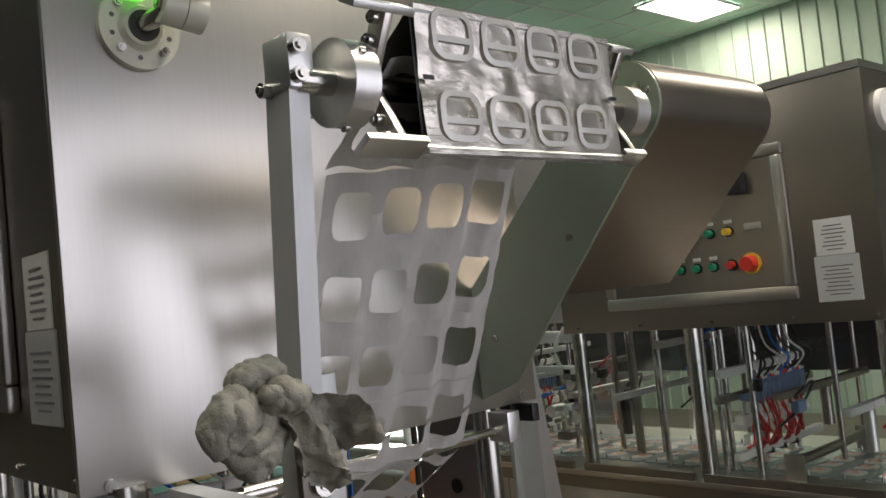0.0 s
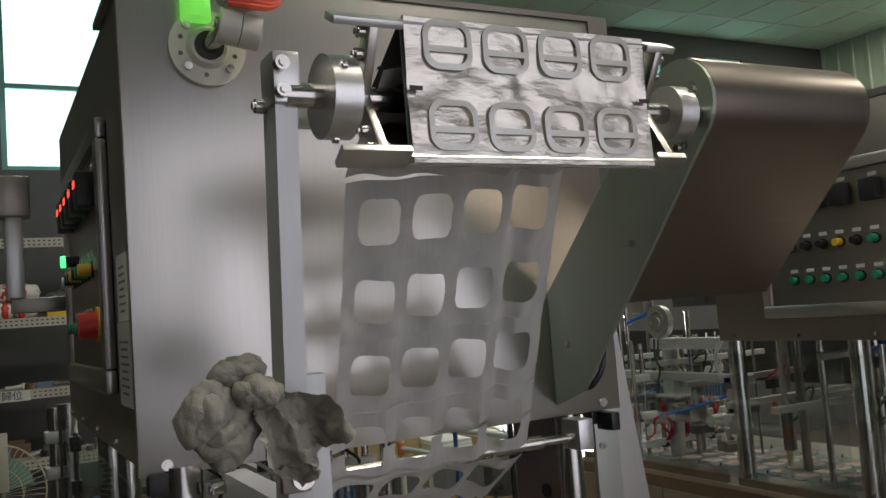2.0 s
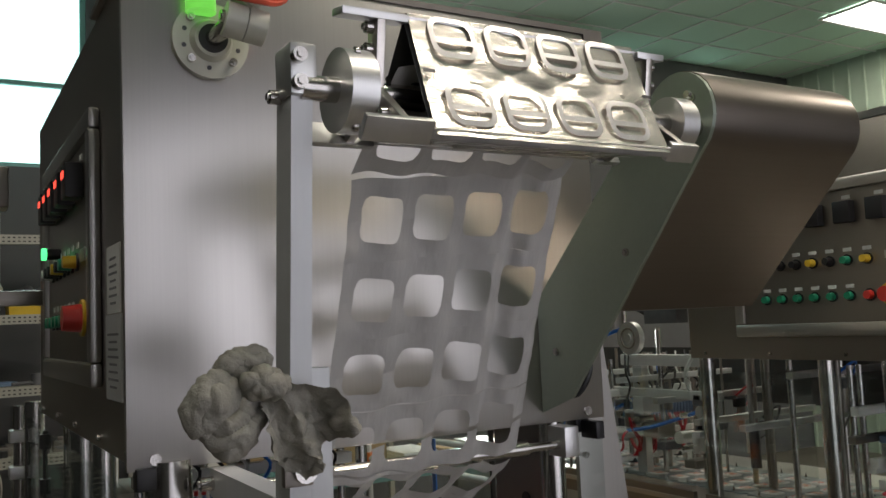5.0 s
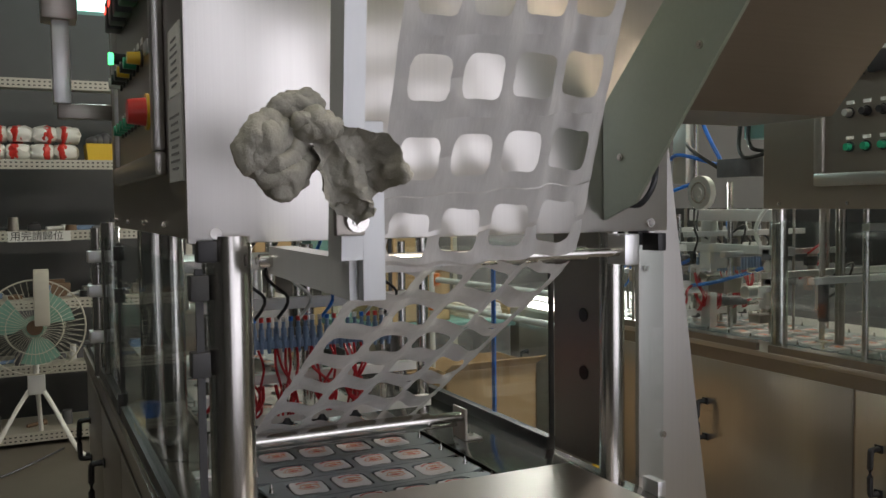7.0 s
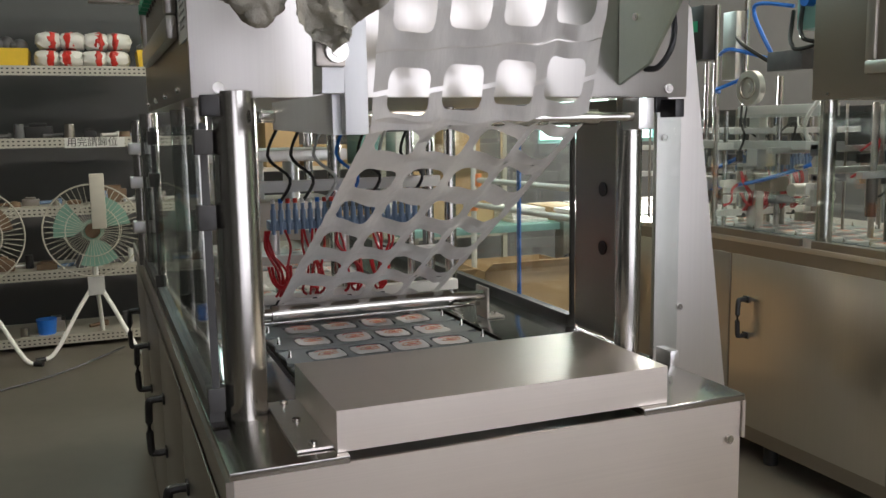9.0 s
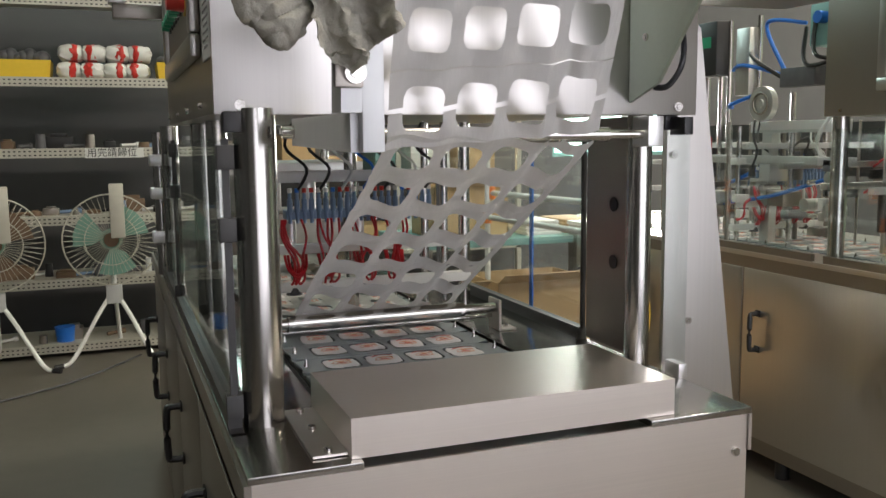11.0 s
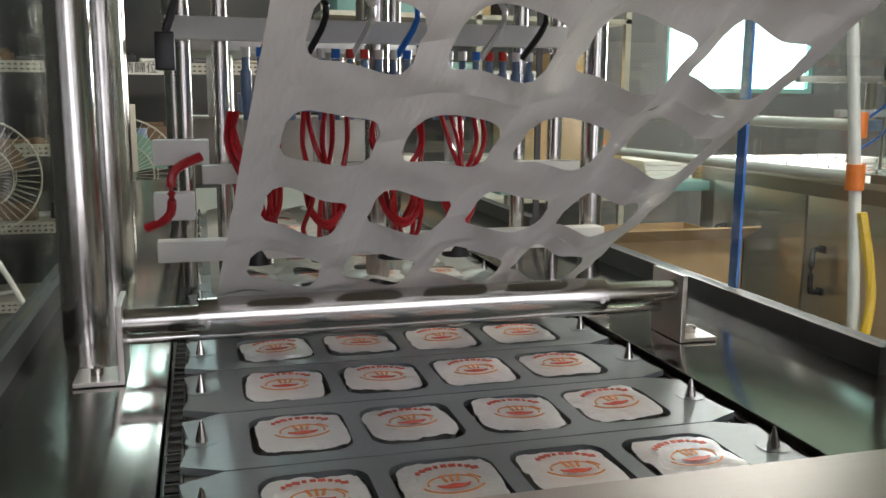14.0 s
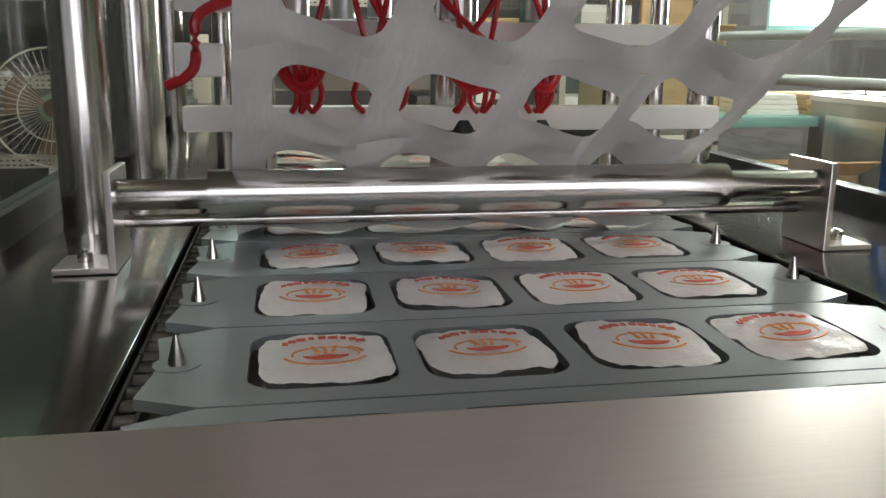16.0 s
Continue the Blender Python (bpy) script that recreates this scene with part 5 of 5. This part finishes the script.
for row in range(2):
    for k in range(4):
        x, z = -0.845 + 0.142 * k + 0.015 * row, 1.888 + 0.112 * row
        cb = thing("cloth_bundle", "plastic-wrapped white bundle of cloths with a red band", "cloth bundle", "wrapped cloth bundles")
        for nm, mat, w, o in (("roll", WHITE, 0.080, 0.0), ("red_band", BTN_RED, 0.040, 0.018 * (-1) ** k)):
            bm = B()
            g = 1.0 if nm == "roll" else 1.03
            bmesh.ops.create_icosphere(bm, subdivisions=3, radius=1)
            for v in bm.verts:
                p = v.co
                f = max(abs(p.x), abs(p.y), abs(p.z))
                q = p.lerp(p / f, 0.45)
                v.co = Vector((x + o + q.x * w, SY + 0.16 + q.y * 0.12 * g, z + q.z * 0.056 * g)) + p * 0.012 * noise.noise(p * 2.5 + Vector((k, row, 0)))
            part(nm, bm, mat, cb)
sg = thing("shelf_sign", "white shelf label with black characters", "sign")
part("card", box(B(), -0.778, -0.412, SY - 0.006, SY - 0.0045, 1.315, 1.380), PAPER, sg)
txt = bpy.data.curves.new("lettering", "FONT")
txt.body, txt.size, txt.align_x, txt.align_y = "用完請歸位", 0.062, "CENTER", "CENTER"
txt.materials.append(BLACK)
o = new("lettering", txt)
o.parent = sg
o.matrix_basis = pose(-0.61, SY - 0.0075, 1.347, 90, 0, 0)
gl = single("glue_bottle", rod(rod(B(), (-1.33, SY + 0.06, 0.939), (-1.33, SY + 0.06, 1.08), 0.03), (-1.33, SY + 0.06, 1.08), (-1.33, SY + 0.06, 1.13), 0.02), YELLOW, "yellow bottle with a red cap on the shelf", "bottle")
bb = single("bucket", rod(B(), (-0.97, SY + 0.1, 0.090), (-0.97, SY + 0.1, 0.19), 0.055, 20, 0.065), HOSE_BLUE, "small blue plastic tub on the low shelf", "tub")


# ---- stand fans ----
def stand_fan(at, turn, blade, label):
    f = thing("stand_fan", label, "fan", "stand fans", at=at, turn=turn)
    R, hz = 0.29, 0.80
    bm = B()
    ring(bm, (0, -0.02, hz), (0, 1, 0), R, 0.005, 40)
    ring(bm, (0, -0.06, hz), (0, 1, 0), R * 0.55, 0.003, 32)
    ring(bm, (0, 0.06, hz), (0, 1, 0), R * 0.6, 0.003, 32)
    for k in range(48):
        a = 2 * math.pi * k / 48
        c, s = math.cos(a), math.sin(a)
        rod(bm, (0.05 * c, -0.085, hz + 0.05 * s), (R * 0.55 * c, -0.062, hz + R * 0.55 * s), 0.0016, 4)
        rod(bm, (R * 0.55 * c, -0.062, hz + R * 0.55 * s), (R * c, -0.02, hz + R * s), 0.0016, 4)
        rod(bm, (R * c, -0.02, hz + R * s), (R * 0.5 * c, 0.07, hz + R * 0.5 * s), 0.0016, 4)
    part("cage", bm, SHELF, f, "round wire cage")
    for k in range(3):
        a = 2 * math.pi * k / 3 + 0.4
        bm = B()
        pts = [(0.04 * math.cos(a), 0.04 * math.sin(a))] + [(0.23 * math.cos(a + d), 0.23 * math.sin(a + d)) for d in (-0.25, 0.1, 0.45, 0.8)] + [(0.12 * math.cos(a + 0.9), 0.12 * math.sin(a + 0.9))]
        prism(bm, [(u, hz + v) for u, v in pts], "y", -0.03, -0.026)
        part("blade", bm, blade, f, smooth=False)
    part("hub", rod(B(), (0, -0.05, hz), (0, -0.01, hz), 0.045, 24), RUST, f)
    part("motor", rod(B(), (0, 0.0, hz), (0, 0.2, hz), 0.07, 24, 0.05), FANGREEN, f)
    part("switch_box", box(B(), 0.0, 0.085, -0.14, -0.10, hz + 0.02, hz + 0.36, 0.006), SHELF, f, "upright pale switch box")
    part("pole", rod(B(), (0, 0.05, 0.42), (0, 0.05, hz), 0.018), WHITE, f)
    part("collar", box(B(), -0.05, 0.05, 0.01, 0.09, 0.38, 0.50, 0.006), ALU_PAINT, f)
    for a in (200, 320, 85):
        c, s = math.cos(radians(a)), math.sin(radians(a))
        leg = part("leg", hose(B(), [(0.02 * c, 0.05, 0.44), (0.12 * c, 0.05 + 0.12 * s, 0.3), (0.28 * c, 0.05 + 0.28 * s, 0.05), (0.36 * c, 0.05 + 0.36 * s, 0.014)], 0.014, 8, 6), WHITE, f)
        part("foot_cap", rod(B(), (0.345 * c, 0.05 + 0.345 * s, 0.016), (0.40 * c, 0.05 + 0.40 * s, 0.014), 0.016), BLACK, leg)
    return f


stand_fan((-0.645, 4.5, 0), 0, FANGREEN, "old stand fan with green blades on a tripod")
stand_fan((-1.32, 4.45, 0), 12, RUST, "old stand fan with brown dusty blades on a tripod")
single("power_cable", hose(B(), [(-2.6, 3.0, 0.008), (-1.7, 3.5, 0.008), (-0.95, 4.0, 0.008), (-0.5, 4.6, 0.008)], 0.006, 6, 10), BLACK, "black cable lying across the concrete floor", "cable")
# clamp column on the far end of the worktop, seen past the control panel
fc = thing("side_column", "steel clamp column at the far end of the worktop", "machine column", at=(-0.46, 1.9, D))
part("column", rod(B(), (0, 0, 0), (0, 0, 0.52), 0.022), CHROME, fc)
for z in (0.12, 0.28, 0.40):
    part("clamp", box(B(), -0.035, 0.035, -0.035, 0.035, z, z + 0.04, 0.004), ALU, fc)
part("rear_mast", box(B(), -0.61, -0.565, 1.17, 1.23, 1.80, 2.02, 0.004), ALU, mc, "pale aluminium mast beside the cabinet")
part("mast_cap", box(B(), -0.635, -0.545, 1.15, 1.25, 2.02, 2.13, 0.006), STEEL_DK, mc)
part("mast_arm", box(B(), -0.60, -0.455, 1.18, 1.22, 1.76, 1.80, 0.003), STEEL_DK, mc)


# ---- what moves ----
STARTS = [2.25, 5.07, 7.70, 10.40, 13.07, 15.80]
EASE = [(0.0, 0.0), (0.08, 0.06), (0.15, 0.22), (0.25, 0.58), (0.35, 0.83), (0.45, 0.95), (0.62, 1.0)]


def progress(offset=0.0):
    """Times with the count of feed steps done, over the whole clip."""
    rows = [(0.0, 0.0)]
    for n, t0 in enumerate(STARTS):
        rows += [(t0 + dt + offset, n + e) for dt, e in EASE if t0 + dt + offset < 15.98]
    last = STARTS[-1] + offset
    e = 0.0
    for (a, ea), (b, eb) in zip(EASE, EASE[1:]):
        if a <= 16.0 - last <= b:
            e = ea + (eb - ea) * (16.0 - last - a) / (b - a)
    rows.append((16.0, len(STARTS) - 1 + e))
    return rows


STEPS = progress()


def plate_pose(y):
    """Plates ride level, then turn down over the end sprocket under the hood."""
    if y > -0.03:
        return pose(CX, y, D + 0.006)
    d = -0.03 - y
    a = min(d / 0.075, math.pi / 2)
    return pose(CX, -0.03 - 0.075 * math.sin(a), D - 0.069 + 0.075 * math.cos(a) - max(0, d - 0.1178), math.degrees(a))


def motions():
    walk(reel, [(t, pose(0, AY, AZ, -1 + 100 * n)) for t, n in progress(-0.05)])
    for ob, s0 in FILM_PIECES:
        rows = []
        for t, n in STEPS:
            a = min(s0 + P * n, S_END - P / 2)
            p, q = on_route(a), on_route(a + P / 2)
            d = q - p
            if a < 0:
                p, d = Vector((CX, ROUTE[0][0] - a, ROUTE[0][1])), Vector((0, -1, 0))
            d.normalize()
            side = (Vector((1, 0, 0)) - d * d.x).normalized()
            m = Matrix((side, d, side.cross(d))).transposed().to_4x4()
            m.translation = p
            rows.append((t, m))
        walk(ob, rows)
    lift = [(0.0, pose(0.05, 0, -0.027))]
    for t0 in STARTS:
        for dt, h in ((-0.42, 0.0), (0.1, 0.06), (0.7, 0.06), (1.3, 0.0)):
            if lift[-1][0] < t0 + dt < 16.0:
                lift.append((t0 + dt, pose(0.05, 0, h - 0.027)))
    lift.append((16.0, pose(0.05, 0, 0.033)))
    walk(st, lift)
    for i, pl in enumerate(PLATES):
        y0 = PLATE_Y + i * P
        walk(pl, [(t, plate_pose(y0 - P * n)) for t, n in STEPS])


PLATE_Y = 0.337 - 3 * P
motions()
